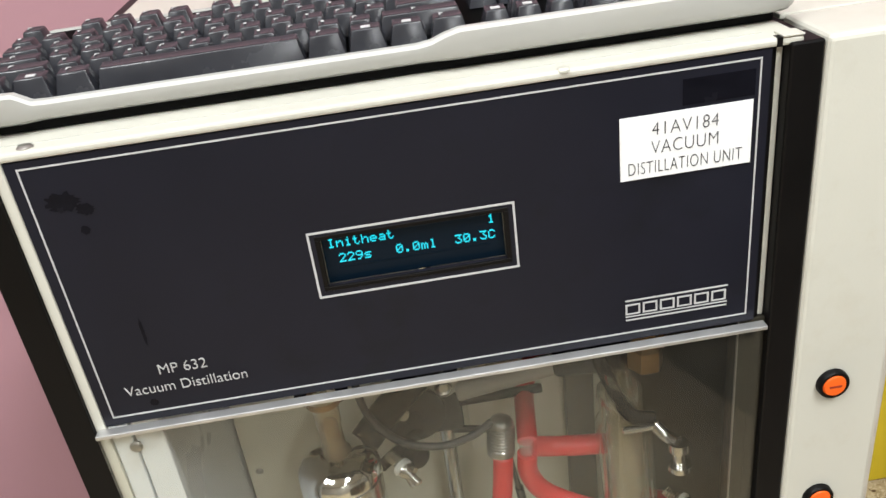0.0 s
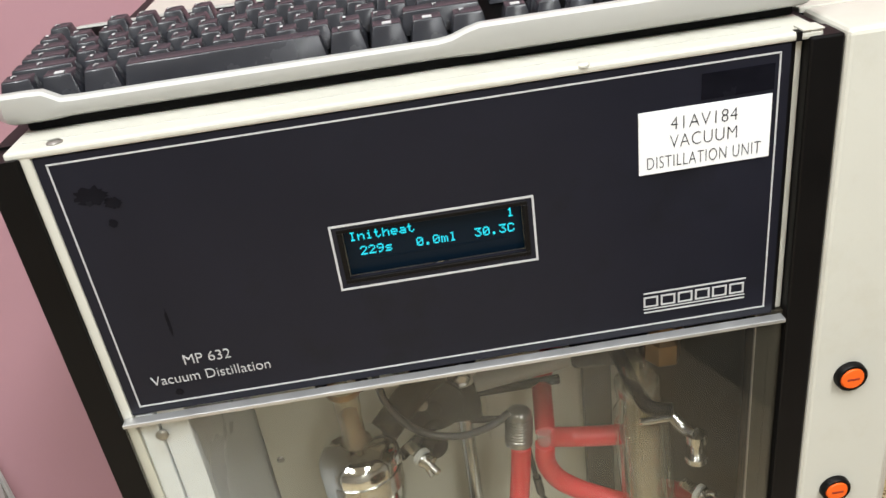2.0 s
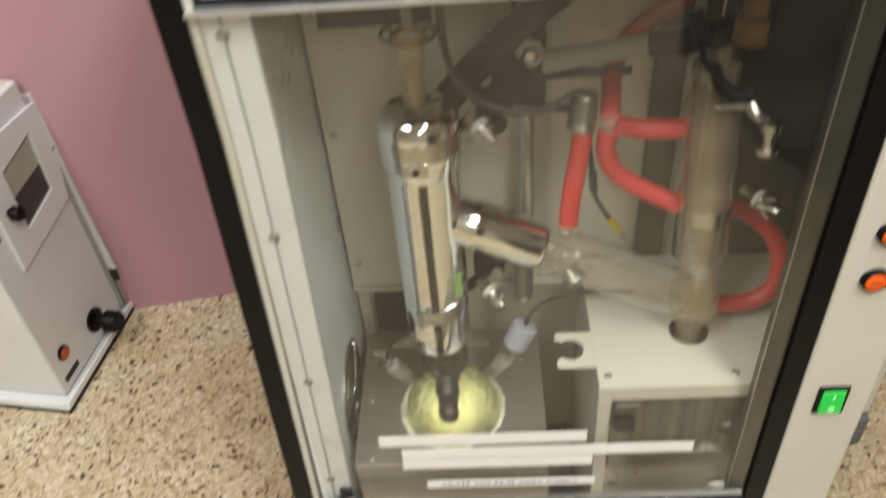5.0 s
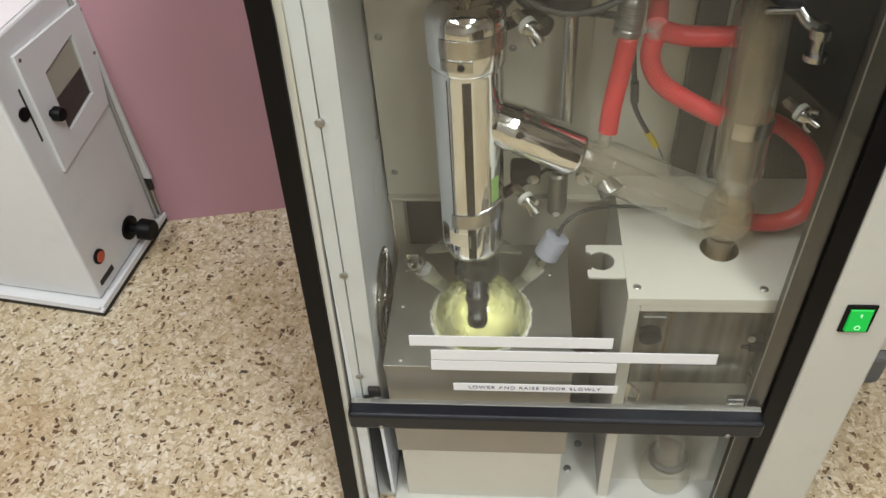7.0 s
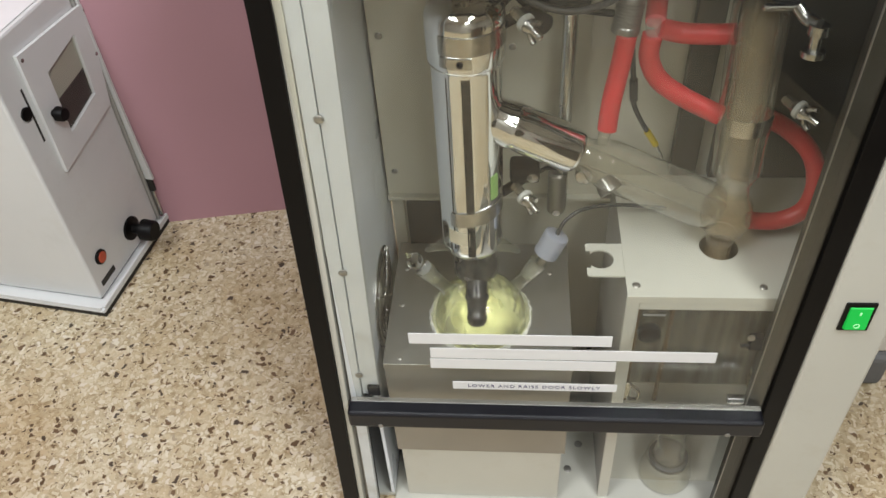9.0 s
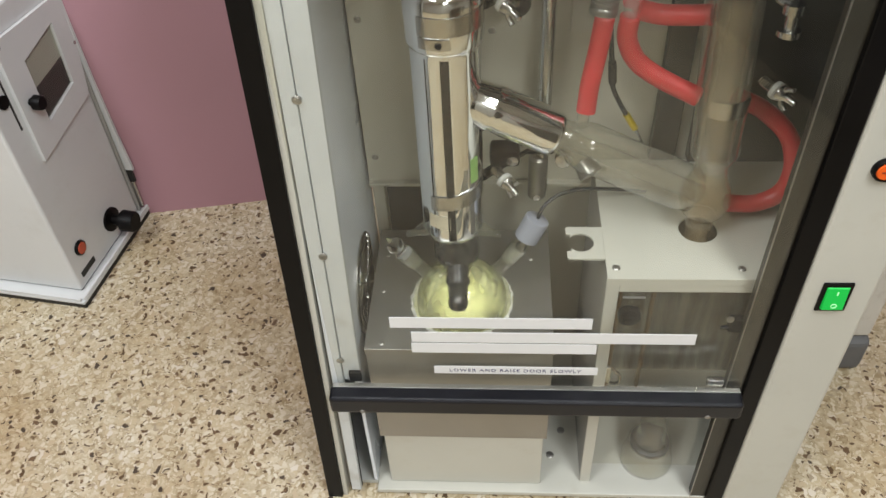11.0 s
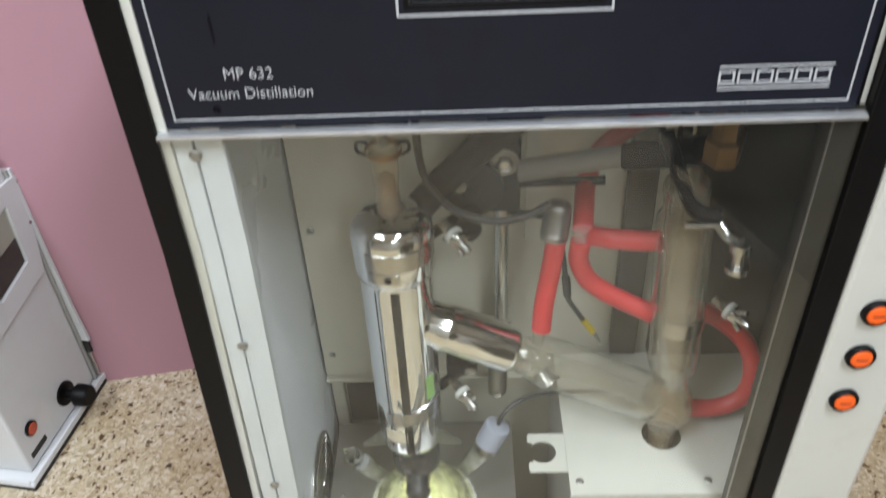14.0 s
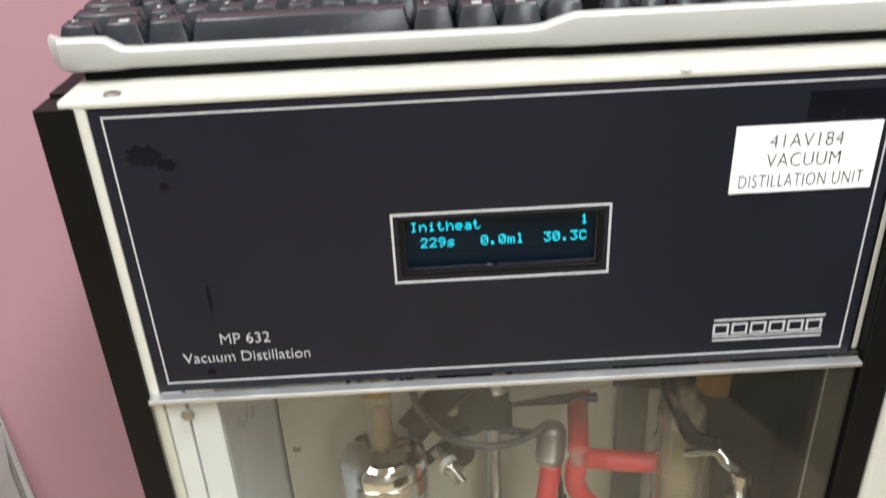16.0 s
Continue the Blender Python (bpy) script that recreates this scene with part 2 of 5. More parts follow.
M_BRASS = material("tarnished_brass", (0.25, 0.15, 0.065), 0.42, metal=0.8, vary=0.2, scale=30)
M_PINK = material("pink_wall_paint", (0.43, 0.235, 0.272), 0.6, vary=0.05, scale=2.2, bump=0.12, bump_scale=180)
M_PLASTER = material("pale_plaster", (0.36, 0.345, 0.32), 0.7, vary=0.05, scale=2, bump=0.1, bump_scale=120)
M_CEILING = material("white_ceiling", (0.62, 0.62, 0.60), 0.8, vary=0.03, scale=2)
M_FLOOR = terrazzo("terrazzo")
M_KEY = material("black_key_plastic", (0.021, 0.022, 0.027), 0.25, vary=0.15, scale=40, bump=0.06, bump_scale=900)
M_KEYBODY = material("silver_keyboard_plastic", (0.42, 0.415, 0.39), 0.38, vary=0.04, scale=12, bump=0.04, dirt=(0.42, 0.38, 0.3), dirt_amount=0.25)
M_KEYWELL = material("black_key_well", (0.003, 0.003, 0.003), 0.7, spec=0.1, vary=0.2, scale=20)
M_CYAN = glow("vacuum_fluorescent_cyan", (0.01, 0.66, 0.80), 1.1)
M_SCREEN = glow("dark_display_glass", (0.0, 0.2, 0.4), 0.012, (0.002, 0.005, 0.010))
M_ORANGE = glow("orange_lens", (0.95, 0.14, 0.012), 0.22, (0.66, 0.10, 0.015))
M_ORANGE_DARK = material("faded_red_print", (0.28, 0.03, 0.01), 0.5)
M_GREEN = glow("green_lit_rocker", (0.0, 0.75, 0.08), 0.28, (0.02, 0.4, 0.06))
M_GREEN_MARK = glow("pale_green_mark", (0.35, 1.0, 0.45), 0.35, (0.5, 0.8, 0.5))
M_PANE = thin_glass("sash_glass", (0.95, 0.95, 0.92), 1.50, haze=0.008)
# Haze colour also carries the pale reflections on the slanted tube.
M_GLASS = thin_glass("laboratory_glass", (0.95, 0.95, 0.925), 1.5, haze=0.085, haze_colour=(0.78, 0.71, 0.55), power=2.3)
M_GLASS_BROWN = thin_glass("brown_tinged_glass", (0.93, 0.88, 0.76), 1.5, haze=0.13, haze_colour=(0.84, 0.67, 0.44), power=2.8)
M_GLASS_MIST = thin_glass("frosted_joint", (0.88, 0.88, 0.84), 1.45, haze=0.20)
M_STAIN = thin_glass("brown_residue", (0.74, 0.60, 0.42), 1.45, haze=0.22, haze_colour=(0.36, 0.24, 0.12), power=3.0)
M_NECK = thin_glass("clear_flask_neck", (0.95, 0.96, 0.88), 1.5, haze=0.03, power=2.0)
M_ANODISED = material("black_anodised_bar", (0.008, 0.008, 0.011), 0.36, vary=0.15, scale=30, bump=0.05, spec=0.32)
M_OILGLASS = thin_glass("oil_wetted_glass", (0.98, 0.985, 0.86), 1.6, haze=0.28, haze_colour=(1.0, 1.0, 0.66), power=1.8, through_haze=0.6)
M_OILDROPS = thin_glass("glistening_oil_drops", (0.99, 0.99, 0.82), 1.7, haze=0.55, haze_colour=(1.0, 1.0, 0.64), power=1.3, through_haze=0.45)
nt = M_OILDROPS.node_tree
beads, relief = nt.nodes.new("ShaderNodeTexVoronoi"), nt.nodes.new("ShaderNodeBump")
beads.inputs["Scale"].default_value = 110
relief.inputs["Strength"].default_value, relief.inputs["Distance"].default_value = 1.0, 0.006
relief.invert = True
place = nt.nodes.new("ShaderNodeTexCoord")
nt.links.new(place.outputs["Object"], beads.inputs["Vector"])
nt.links.new(beads.outputs["Distance"], relief.inputs["Height"])
for n in nt.nodes:
    if n.bl_idname in ("ShaderNodeBsdfGlossy", "ShaderNodeBsdfDiffuse", "ShaderNodeBsdfTranslucent", "ShaderNodeLayerWeight"):
        nt.links.new(relief.outputs["Normal"], n.inputs["Normal"])
M_REDLENS = material("dull_red_lens", (0.48, 0.07, 0.03), 0.3, vary=0.1, scale=40)


def refracting(name, colour, ior, bump):
    """Solid clear body that bends light, with a wavy surface."""
    m = bpy.data.materials.new(name)
    m.use_nodes = True
    nt = m.node_tree
    b = nt.nodes["Principled BSDF"]
    b.inputs["Base Color"].default_value = (*colour, 1)
    b.inputs["Roughness"].default_value = 0.03
    b.inputs["IOR"].default_value = ior
    b.inputs["Transmission Weight"].default_value = 1.0
    tc, no, bp = nt.nodes.new("ShaderNodeTexCoord"), nt.nodes.new("ShaderNodeTexNoise"), nt.nodes.new("ShaderNodeBump")
    no.inputs["Scale"].default_value, no.inputs["Detail"].default_value = 55, 2
    bp.inputs["Strength"].default_value, bp.inputs["Distance"].default_value = bump, 0.004
    nt.links.new(tc.outputs["Object"], no.inputs["Vector"])
    nt.links.new(no.outputs["Fac"], bp.inputs["Height"])
    nt.links.new(bp.outputs["Normal"], b.inputs["Normal"])
    return m


M_OILBODY = refracting("bright_yellow_oil", (1.0, 1.0, 0.87), 1.42, 0.6)


def drawn_silver(name, turn=0.0, long=(1, 1, 20), wave=0.2):
    """Mirror-silvered glass tube: bright, with the lengthwise waviness and streaks of drawn glass."""
    m = material(name, (0.90, 0.92, 0.94), 0.075, metal=1.0, vary=0.03, scale=14, rough_vary=0.03)
    nodes, links = m.node_tree.nodes, m.node_tree.links
    tc, mp, no, bp = nodes.new("ShaderNodeTexCoord"), nodes.new("ShaderNodeMapping"), nodes.new("ShaderNodeTexNoise"), nodes.new("ShaderNodeBump")
    mp.vector_type = "TEXTURE"
    mp.inputs["Scale"].default_value = long
    mp.inputs["Rotation"].default_value = (0, turn, 0)
    no.inputs["Scale"].default_value, no.inputs["Detail"].default_value = 130, 2
    bp.inputs["Strength"].default_value, bp.inputs["Distance"].default_value = wave, 0.0020
    links.new(tc.outputs["Object"], mp.inputs["Vector"])
    links.new(mp.outputs["Vector"], no.inputs["Vector"])
    links.new(no.outputs["Fac"], bp.inputs["Height"])
    links.new(bp.outputs["Normal"], nodes["Principled BSDF"].inputs["Normal"])
    return m


M_SILVER = drawn_silver("silvered_glass")
M_SILVER_ARM = drawn_silver("silvered_glass_arm", radians(26), (20, 1, 1), 0.14)
# Light and dark streaks put the window's reflections into the colour.
M_STREAKED = drawn_silver("painted_reflection_sheet", 0.0, (1, 1, 60), 0.35)
nt = M_STREAKED.node_tree
nt.nodes["Color Ramp"].color_ramp.elements[0].color = (0.17, 0.155, 0.125, 1)
nt.nodes["Color Ramp"].color_ramp.elements[1].color = (0.52, 0.47, 0.38, 1)
nt.nodes["Principled BSDF"].inputs["Metallic"].default_value = 0.35
nt.links.new(nt.nodes["Noise Texture.002"].outputs["Fac"], nt.nodes["Color Ramp"].inputs["Fac"])
nt.nodes["Noise Texture.002"].inputs["Scale"].default_value = 55
M_SLIT_AND_EDGE = material("bare_glass_and_reflected_edge", (0.016, 0.014, 0.012), 0.12, vary=0.2, scale=30, rough_vary=0.05)
M_CLEAR = refracting("solid_clear_glass", (0.97, 0.98, 0.95), 1.45, 0.1)
M_LINING = material("yellowed_lining", (0.64, 0.63, 0.48), 0.6, vary=0.3, scale=110, bump=0.5, bump_scale=150)
M_WOOL = material("white_glass_wool", (0.66, 0.65, 0.58), 0.9, vary=0.35, scale=90, bump=0.6, bump_scale=180)
M_GREYCAP = material("pale_grey_plastic_cap", (0.31, 0.325, 0.38), 0.45, vary=0.05, scale=30)
M_YELLOW = material("yellow_plastic", (0.72, 0.55, 0.02), 0.4, vary=0.06, scale=8)
M_SMUDGE = material("greasy_smudge", (0.0055, 0.0055, 0.0085), 0.25, spec=0.12, vary=0.3, scale=60)
M_GREYFOOT = material("grey_rubber_foot", (0.13, 0.13, 0.13), 0.6, vary=0.12, scale=20, bump=0.15)
M_WORN = material("worn_cream_paint", (0.62, 0.59, 0.53), 0.5, vary=0.06, scale=10, bump=0.15, dirt=(0.36, 0.30, 0.25), dirt_amount=0.75, dirt_scale=13)
M_PAPERY = material("yellowed_label", (0.62, 0.56, 0.42), 0.6, vary=0.1, scale=60)
# Serves the chart dots and the green reflection painted on the column.
M_GREENDOT = material("green_reflection_and_dots", (0.30, 0.52, 0.16), 0.5, vary=0.1, scale=60)

# ---- mesh helpers ----
PLACE = {}


def thing(name, x, y, z, label, category, group="", kind=""):
    ob = new(name)
    ob.location = (x, y, z)
    ob.empty_display_size = 0.05
    PLACE[ob] = Matrix.Translation((x, y, z))
    return tagged(ob, label, category, group, kind)


def part(name, bm, mat, parent=None, label="", smooth=None):
    """Links a bmesh in world metres as one mesh object under a thing or a part."""
    me = bpy.data.meshes.new(name)
    if smooth is not None:
        for f in bm.faces:
            f.smooth = True
        limit = radians(smooth)
        for e in bm.edges:
            if len(e.link_faces) == 2 and e.calc_face_angle(0) > limit:
                e.smooth = False
    lo = Vector([min(v.co[k] for v in bm.verts) for k in range(3)])
    hi = Vector([max(v.co[k] for v in bm.verts) for k in range(3)])
    mid = (lo + hi) / 2
    for v in bm.verts:
        v.co -= mid
    bm.to_mesh(me)
    bm.free()
    me.materials.append(mat)
    ob = new(name, me)
    here = Matrix.Translation(mid)
    PLACE[ob] = here
    if parent:
        ob.parent = parent
        ob.matrix_basis = PLACE[parent].inverted() @ here
    else:
        ob.matrix_basis = here
    if label:
        ob["label"] = label
    return ob


def add_box(bm, x0, x1, y0, y1, z0, z1, bevel=0.0, seg=2):
    vs = [bm.verts.new((x, y, z)) for z in (z0, z1) for y in (y0, y1) for x in (x0, x1)]
    fs = [bm.faces.new([vs[i] for i in q]) for q in ((0, 2, 3, 1), (4, 5, 7, 6), (0, 1, 5, 4), (1, 3, 7, 5), (3, 2, 6, 7), (2, 0, 4, 6))]
    if bevel:
        es = list({e for f in fs for e in f.edges})
        bmesh.ops.bevel(bm, geom=es, offset=bevel, segments=seg, profile=0.5, affect="EDGES")
    return bm


def box(x0, x1, y0, y1, z0, z1, bevel=0.0, seg=2):
    return add_box(bmesh.new(), x0, x1, y0, y1, z0, z1, bevel, seg)


def frame_of(axis):
    w = Vector(axis).normalized()
    u = w.cross(Vector((0, 0, 1)) if abs(w.z) < 0.9 else Vector((0, 1, 0))).normalized()
    return u, u.cross(w) * -1, w


def add_lathe(bm, start, axis, profile, n=32, closed=True):
    """Turns a profile of (distance along the axis, radius) round it."""
    u, v, w = frame_of(axis)
    start = Vector(start)
    rings = []
    for d, r in profile:
        c = start + w * d
        if r < 1e-6:
            rings.append([bm.verts.new(c)])
        else:
            rings.append([bm.verts.new(c + (u * math.cos(a) + v * math.sin(a)) * r) for a in [2 * math.pi * k / n for k in range(n)]])
    for a, b in zip(rings, rings[1:]):
        for k in range(n):
            l = (k + 1) % n
            if len(a) == 1 and len(b) > 1:
                bm.faces.new((a[0], b[k], b[l]))
            elif len(b) == 1 and len(a) > 1:
                bm.faces.new((a[k], b[0], a[l]))
            elif len(a) > 1:
                bm.faces.new((a[k], b[k], b[l], a[l]))
    if closed:
        for r in (rings[0], rings[-1]):
            if len(r) > 1:
                bm.faces.new(r)
    bmesh.ops.recalc_face_normals(bm, faces=bm.faces)
    return bm


def lathe(start, axis, profile, n=32, closed=True):
    return add_lathe(bmesh.new(), start, axis, profile, n, closed)


def rod(p0, p1, r, n=20, r1=None):
    d = Vector(p1) - Vector(p0)
    L = d.length
    r1 = r if r1 is None else r1
    e = min(r, r1) * 0.15
    return lathe(p0, d, [(0, r - e), (e, r), (L - e, r1), (L, r1 - e)], n)


def smooth_line(pts, steps=8):
    pts = [Vector(p) for p in pts]
    ext = [pts[0] * 2 - pts[1]] + pts + [pts[-1] * 2 - pts[-2]]
    out = []
    for i in range(1, len(ext) - 2):
        a, b, c, d = ext[i - 1:i + 3]
        for k in range(steps):
            t = k / steps
            out.append(0.5 * ((2 * b) + (c - a) * t + (2 * a - 5 * b + 4 * c - d) * t * t + (3 * b - a - 3 * c + d) * t ** 3))
    return out + [pts[-1]]


def hose(pts, r, n=14, steps=8, hollow=0.0):
    """A swept round tube along a smooth line; hollow: the bore's radius, shown at both ends."""
    line = smooth_line(pts, steps)
    bm = bmesh.new()
    up = None
    rings = []
    for i, p in enumerate(line):
        t = (line[min(i + 1, len(line) - 1)] - line[max(i - 1, 0)]).normalized()
        if up is None:
            up = frame_of(t)[0]
        up = (up - t * up.dot(t)).normalized()
        side = t.cross(up)
        rings.append([bm.verts.new(p + (up * math.cos(a) + side * math.sin(a)) * r) for a in [2 * math.pi * k / n for k in range(n)]])
    for a, b in zip(rings, rings[1:]):
        for k in range(n):
            bm.faces.new((a[k], a[(k + 1) % n], b[(k + 1) % n], b[k]))
    for ring in (rings[0], rings[-1]):
        f = bm.faces.new(ring)
        if hollow:
            bmesh.ops.inset_individual(bm, faces=[f], thickness=r - hollow, depth=0)
    bmesh.ops.recalc_face_normals(bm, faces=bm.faces)
    return bm


def screw(parent, at, normal, r=0.004, name="screw", mat=None):
    """A domed slotted screw head."""
    u, v, w = frame_of(normal)
    bm = lathe(Vector(at) - w * 0.001, normal, [(0, r), (0.0012, r), (0.0022, r * 0.75), (0.0024, r * 0.6), (0.0024, 0)], 14)
    s = Vector(at) + w * 0.0013
    a = u * r * 0.75
    b = v * r * 0.12
    vs = [bm.verts.new(s + p + w * h) for h in (0, 0.0004) for p in (a + b, a - b, -a - b, -a + b)]
    bm.faces.new(vs[4:])
    return part(name, bm, mat or M_BRUSHED, parent, smooth=30)


def plate_with_hole(x0, x1, y0, y1, z, thick, cx, cy, r, n=32):
    """A horizontal sheet with a round hole through it."""
    bm = bmesh.new()
    ring, edge = [], []
    for k in range(n):
        a = 2 * math.pi * (k + 0.5) / n
        ca, sa = math.cos(a), math.sin(a)
        tx = ((x1 if ca > 0 else x0) - cx) / ca
        ty = ((y1 if sa > 0 else y0) - cy) / sa
        t = min(tx, ty)
        ring.append((cx + r * ca, cy + r * sa))
        edge.append([cx + t * ca, cy + t * sa])
    for X in (x0, x1):
        for Y in (y0, y1):
            near = min(edge, key=lambda e: (e[0] - X) ** 2 + (e[1] - Y) ** 2)
            near[0], near[1] = X, Y
    sets = [[bm.verts.new((x, y, h)) for x, y in pts] for h in (z, z - thick) for pts in (ring, edge)]
    for k in range(n):
        l = (k + 1) % n
        rt, et, rb, eb = sets
        bm.faces.new((rt[k], et[k], et[l], rt[l]))
        bm.faces.new((rb[l], eb[l], eb[k], rb[k]))
        bm.faces.new((et[k], eb[k], eb[l], et[l]))
        bm.faces.new((rt[l], rb[l], rb[k], rt[k]))
    bmesh.ops.recalc_face_normals(bm, faces=bm.faces)
    return bm


def curved_patch(cx, cy, r, z0, z1, a0, a1, thick=0.0004, n=12, rise=0.0):
    """A sheet wrapped on an upright cylinder, angles in degrees from the front towards the right."""
    bm = bmesh.new()
    rows = []
    for k in range(n + 1):
        a = radians(a0 + (a1 - a0) * k / n - 90)
        c, s = math.cos(a), math.sin(a)
        dz = rise * k / n
        rows.append([bm.verts.new((cx + q * c, cy + q * s, z + dz)) for q, z in ((r, z0), (r + thick, z0), (r + thick, z1), (r, z1))])
    for A, B in zip(rows, rows[1:]):
        for i in range(4):
            bm.faces.new((A[i], B[i], B[(i + 1) % 4], A[(i + 1) % 4]))
    bm.faces.new(rows[0])
    bm.faces.new(rows[-1])
    bmesh.ops.recalc_face_normals(bm, faces=bm.faces)
    return bm


def letters(name, text, x, y, z, size, mat, parent, align="LEFT", depth=0.0002, width=1.0, space=1.0, shear=0.0, thin=0.0):
    """Writing on a surface that faces the front, with its baseline at z."""
    cu = bpy.data.curves.new(name, "FONT")
    cu.body, cu.size, cu.extrude, cu.align_x, cu.space_character, cu.shear, cu.offset = text, size, depth, align, space, shear, -thin
    tmp = bpy.data.objects.new(name, cu)
    scene.collection.objects.link(tmp)
    me = bpy.data.meshes.new_from_object(tmp.evaluated_get(bpy.context.evaluated_depsgraph_get()))
    bpy.data.objects.remove(tmp)
    bm = bmesh.new()
    bm.from_mesh(me)
    bpy.data.meshes.remove(me)
    for v in bm.verts:
        v.co = Vector((x + v.co.x * width, y - v.co.z, z + v.co.y))
    return part(name, bm, mat, parent)


def lean(bm, amount):
    """Lets a part of the left side stand out a little towards the floor, as the sprung frame does."""
    for v in bm.verts:
        v.co.x -= amount * max(0.0, (0.75 - v.co.z) / 0.75)
    return bm


# ---- room ----
WALL_TURN = math.atan(0.171)


def wall_y(x):
    return 0.579 + 0.171 * (x + 0.677)


def structure(ob):
    ob["kind"] = "structure"
    return ob


floor = structure(part("floor", box(-3.6, 3.6, -3.6, 2.0, -0.1, 0.0), M_FLOOR))
tagged(floor, "polished cream terrazzo floor with brown marble chips", "floor")
ceiling = structure(part("ceiling", box(-3.6, 3.6, -3.6, 2.0, 2.70, 2.8), M_CEILING))
tagged(ceiling, "plain white painted ceiling", "ceiling")
bm = bmesh.new()
q = [(-3.6, wall_y(-3.6)), (3.6, wall_y(3.6)), (3.6, wall_y(3.6) + 0.12), (-3.6, wall_y(-3.6) + 0.12)]
vs = [bm.verts.new((x, y, z)) for z in (-0.05, 2.72) for x, y in q]
for f in ((0, 1, 2, 3), (7, 6, 5, 4), (0, 4, 5, 1), (1, 5, 6, 2), (2, 6, 7, 3), (3, 7, 4, 0)):
    bm.faces.new([vs[i] for i in f])
bmesh.ops.recalc_face_normals(bm, faces=bm.faces)
tagged(structure(part("wall_north", bm, M_PINK)), "smooth wall painted dusty pink", "wall")
tagged(structure(part("wall_south", box(-3.7, 3.7, -3.72, -3.6, -0.05, 2.72), M_PLASTER)), "plain pale plaster wall", "wall")
tagged(structure(part("wall_west", box(-3.72, -3.6, -3.6, 2.0, -0.05, 2.72), M_PLASTER)), "plain pale plaster wall", "wall")
tagged(structure(part("wall_east", box(3.6, 3.72, -3.6, 2.0, -0.05, 2.72), M_PLASTER)), "plain pale plaster wall", "wall")

# ---- distillation cabinet ----


def tall_box(x0, x1, y0, y1, z0, z1):
    """An upright strip, cut at 0.75 m."""
    bm = bmesh.new()
    rings = [[bm.verts.new((x, y, z)) for x, y in ((x0, y0), (x1, y0), (x1, y1), (x0, y1))] for z in (z0, 0.75, z1)]
    for a, b in zip(rings, rings[1:]):
        for k in range(4):
            bm.faces.new((a[k], a[(k + 1) % 4], b[(k + 1) % 4], b[k]))
    bm.faces.new(rings[0][::-1])
    bm.faces.new(rings[-1])
    es = [e for e in bm.edges if abs(e.verts[0].co.z - e.verts[1].co.z) > 0.01]
    bmesh.ops.bevel(bm, geom=es, offset=min(0.0015, (x1 - x0) * 0.2), segments=2, profile=0.5, affect="EDGES")
    return bm


cab = thing("distillation_cabinet", 0.03, 0.25, 0, "cream laboratory cabinet with black front plate and glass sash", "cabinet")
part("left_post", lean(tall_box(-0.249, -0.229, -0.004, 0.020, 0.0, 1.0445), 0.028), M_BLACK, cab, "black plastic corner profile")
part("right_post", box(0.2305, 0.2512, -0.004, 0.020, 0.0, 1.0450, 0.0015), M_BLACK, cab, "black plastic corner profile")
part("left_trim", lean(tall_box(-0.2288, -0.2222, -0.001, 0.020, 0.0, 1.044), 0.028), M_CREAM, cab)
part("right_trim", box(0.2258, 0.2302, 0.005, 0.020, 0.853, 1.0430, 0.001), M_CREAM, cab)
part("trim_gap", box(0.2214, 0.2256, 0.004, 0.020, 0.853, 1.0430), M_BLACK, cab)
part("right_channel", box(0.2216, 0.2303, 0.002, 0.020, 0.0, 0.8525), M_OLIVE_DARK, cab)
part("side_panel", lean(tall_box(-0.249, -0.2368, 0.0205, 0.50, 0.0, 1.0460), 0.028), M_BLACK, cab)
part("inner_side_panel", box(-0.2125, -0.2085, 0.0125, 0.245, 0.02, 1.03, 0), M_INNER_WALL, cab, "bluish grey steel side wall")
# Side wall and rear sheet carry the unlit cavity's darkness in their colour.
part("inner_side_panel", box(0.300, 0.304, 0.052, 0.245, 0.05, 1.03, 0), M_OLIVE, cab, "side wall with the cavity's darkness in its olive colour")
part("cavity_sheet", box(0.1745, 0.2990, 0.206, 0.2210, 0.4185, 1.02, 0.001), M_OLIVE, cab, "dark olive sheet standing in for the unlit cavity")
part("top_cover", box(-0.2365, 0.2395, -0.0015, 0.50, 1.0432, 1.0485, 0.0018, 2), M_CREAM, cab, "cream enamelled steel lid")
part("lid_channel", box(0.2402, 0.2503, 0.0205, 0.497, 1.030, 1.0440, 0.001), M_BLACK, cab)
part("lid_clip", box(0.2262, 0.2392, -0.0022, 0.010, 1.0486, 1.0496, 0.0003), M_CREAM, cab)
part("lid_clip_gap", box(0.2230, 0.2261, -0.0022, 0.004, 1.0433, 1.0488, 0), M_BLACK, cab)
part("lid_fold_line", box(-0.230, 0.220, 0.0125, 0.0132, 1.0485, 1.0489, 0), M_GREY_PAINT, cab)
part("back_panel", box(-0.205, 0.299, 0.222, 0.226, 0.378, 1.03, 0.0005), M_INNER, cab, "greyish cream back sheet with screws")
part("lower_back_panel", box(-0.205, 0.299, 0.248, 0.252, 0.05, 0.376, 0.0005), M_INNER, cab)
part("back_ledge", box(-0.205, 0.299, 0.214, 0.250, 0.3745, 0.3795, 0.001), M_INNER, cab)
part("back_opening", box(-0.188, -0.120, 0.244, 0.2475, 0.270, 0.368, 0), M_DARK, cab, "dark opening in the back sheet")
part("back_stile", box(-0.205, -0.190, 0.236, 0.2475, 0.06, 0.374, 0.001), M_INNER, cab)
part("outer_back", box(-0.245, 0.318, 0.497, 0.50, 0.0, 1.043, 0), M_CREAM, cab)
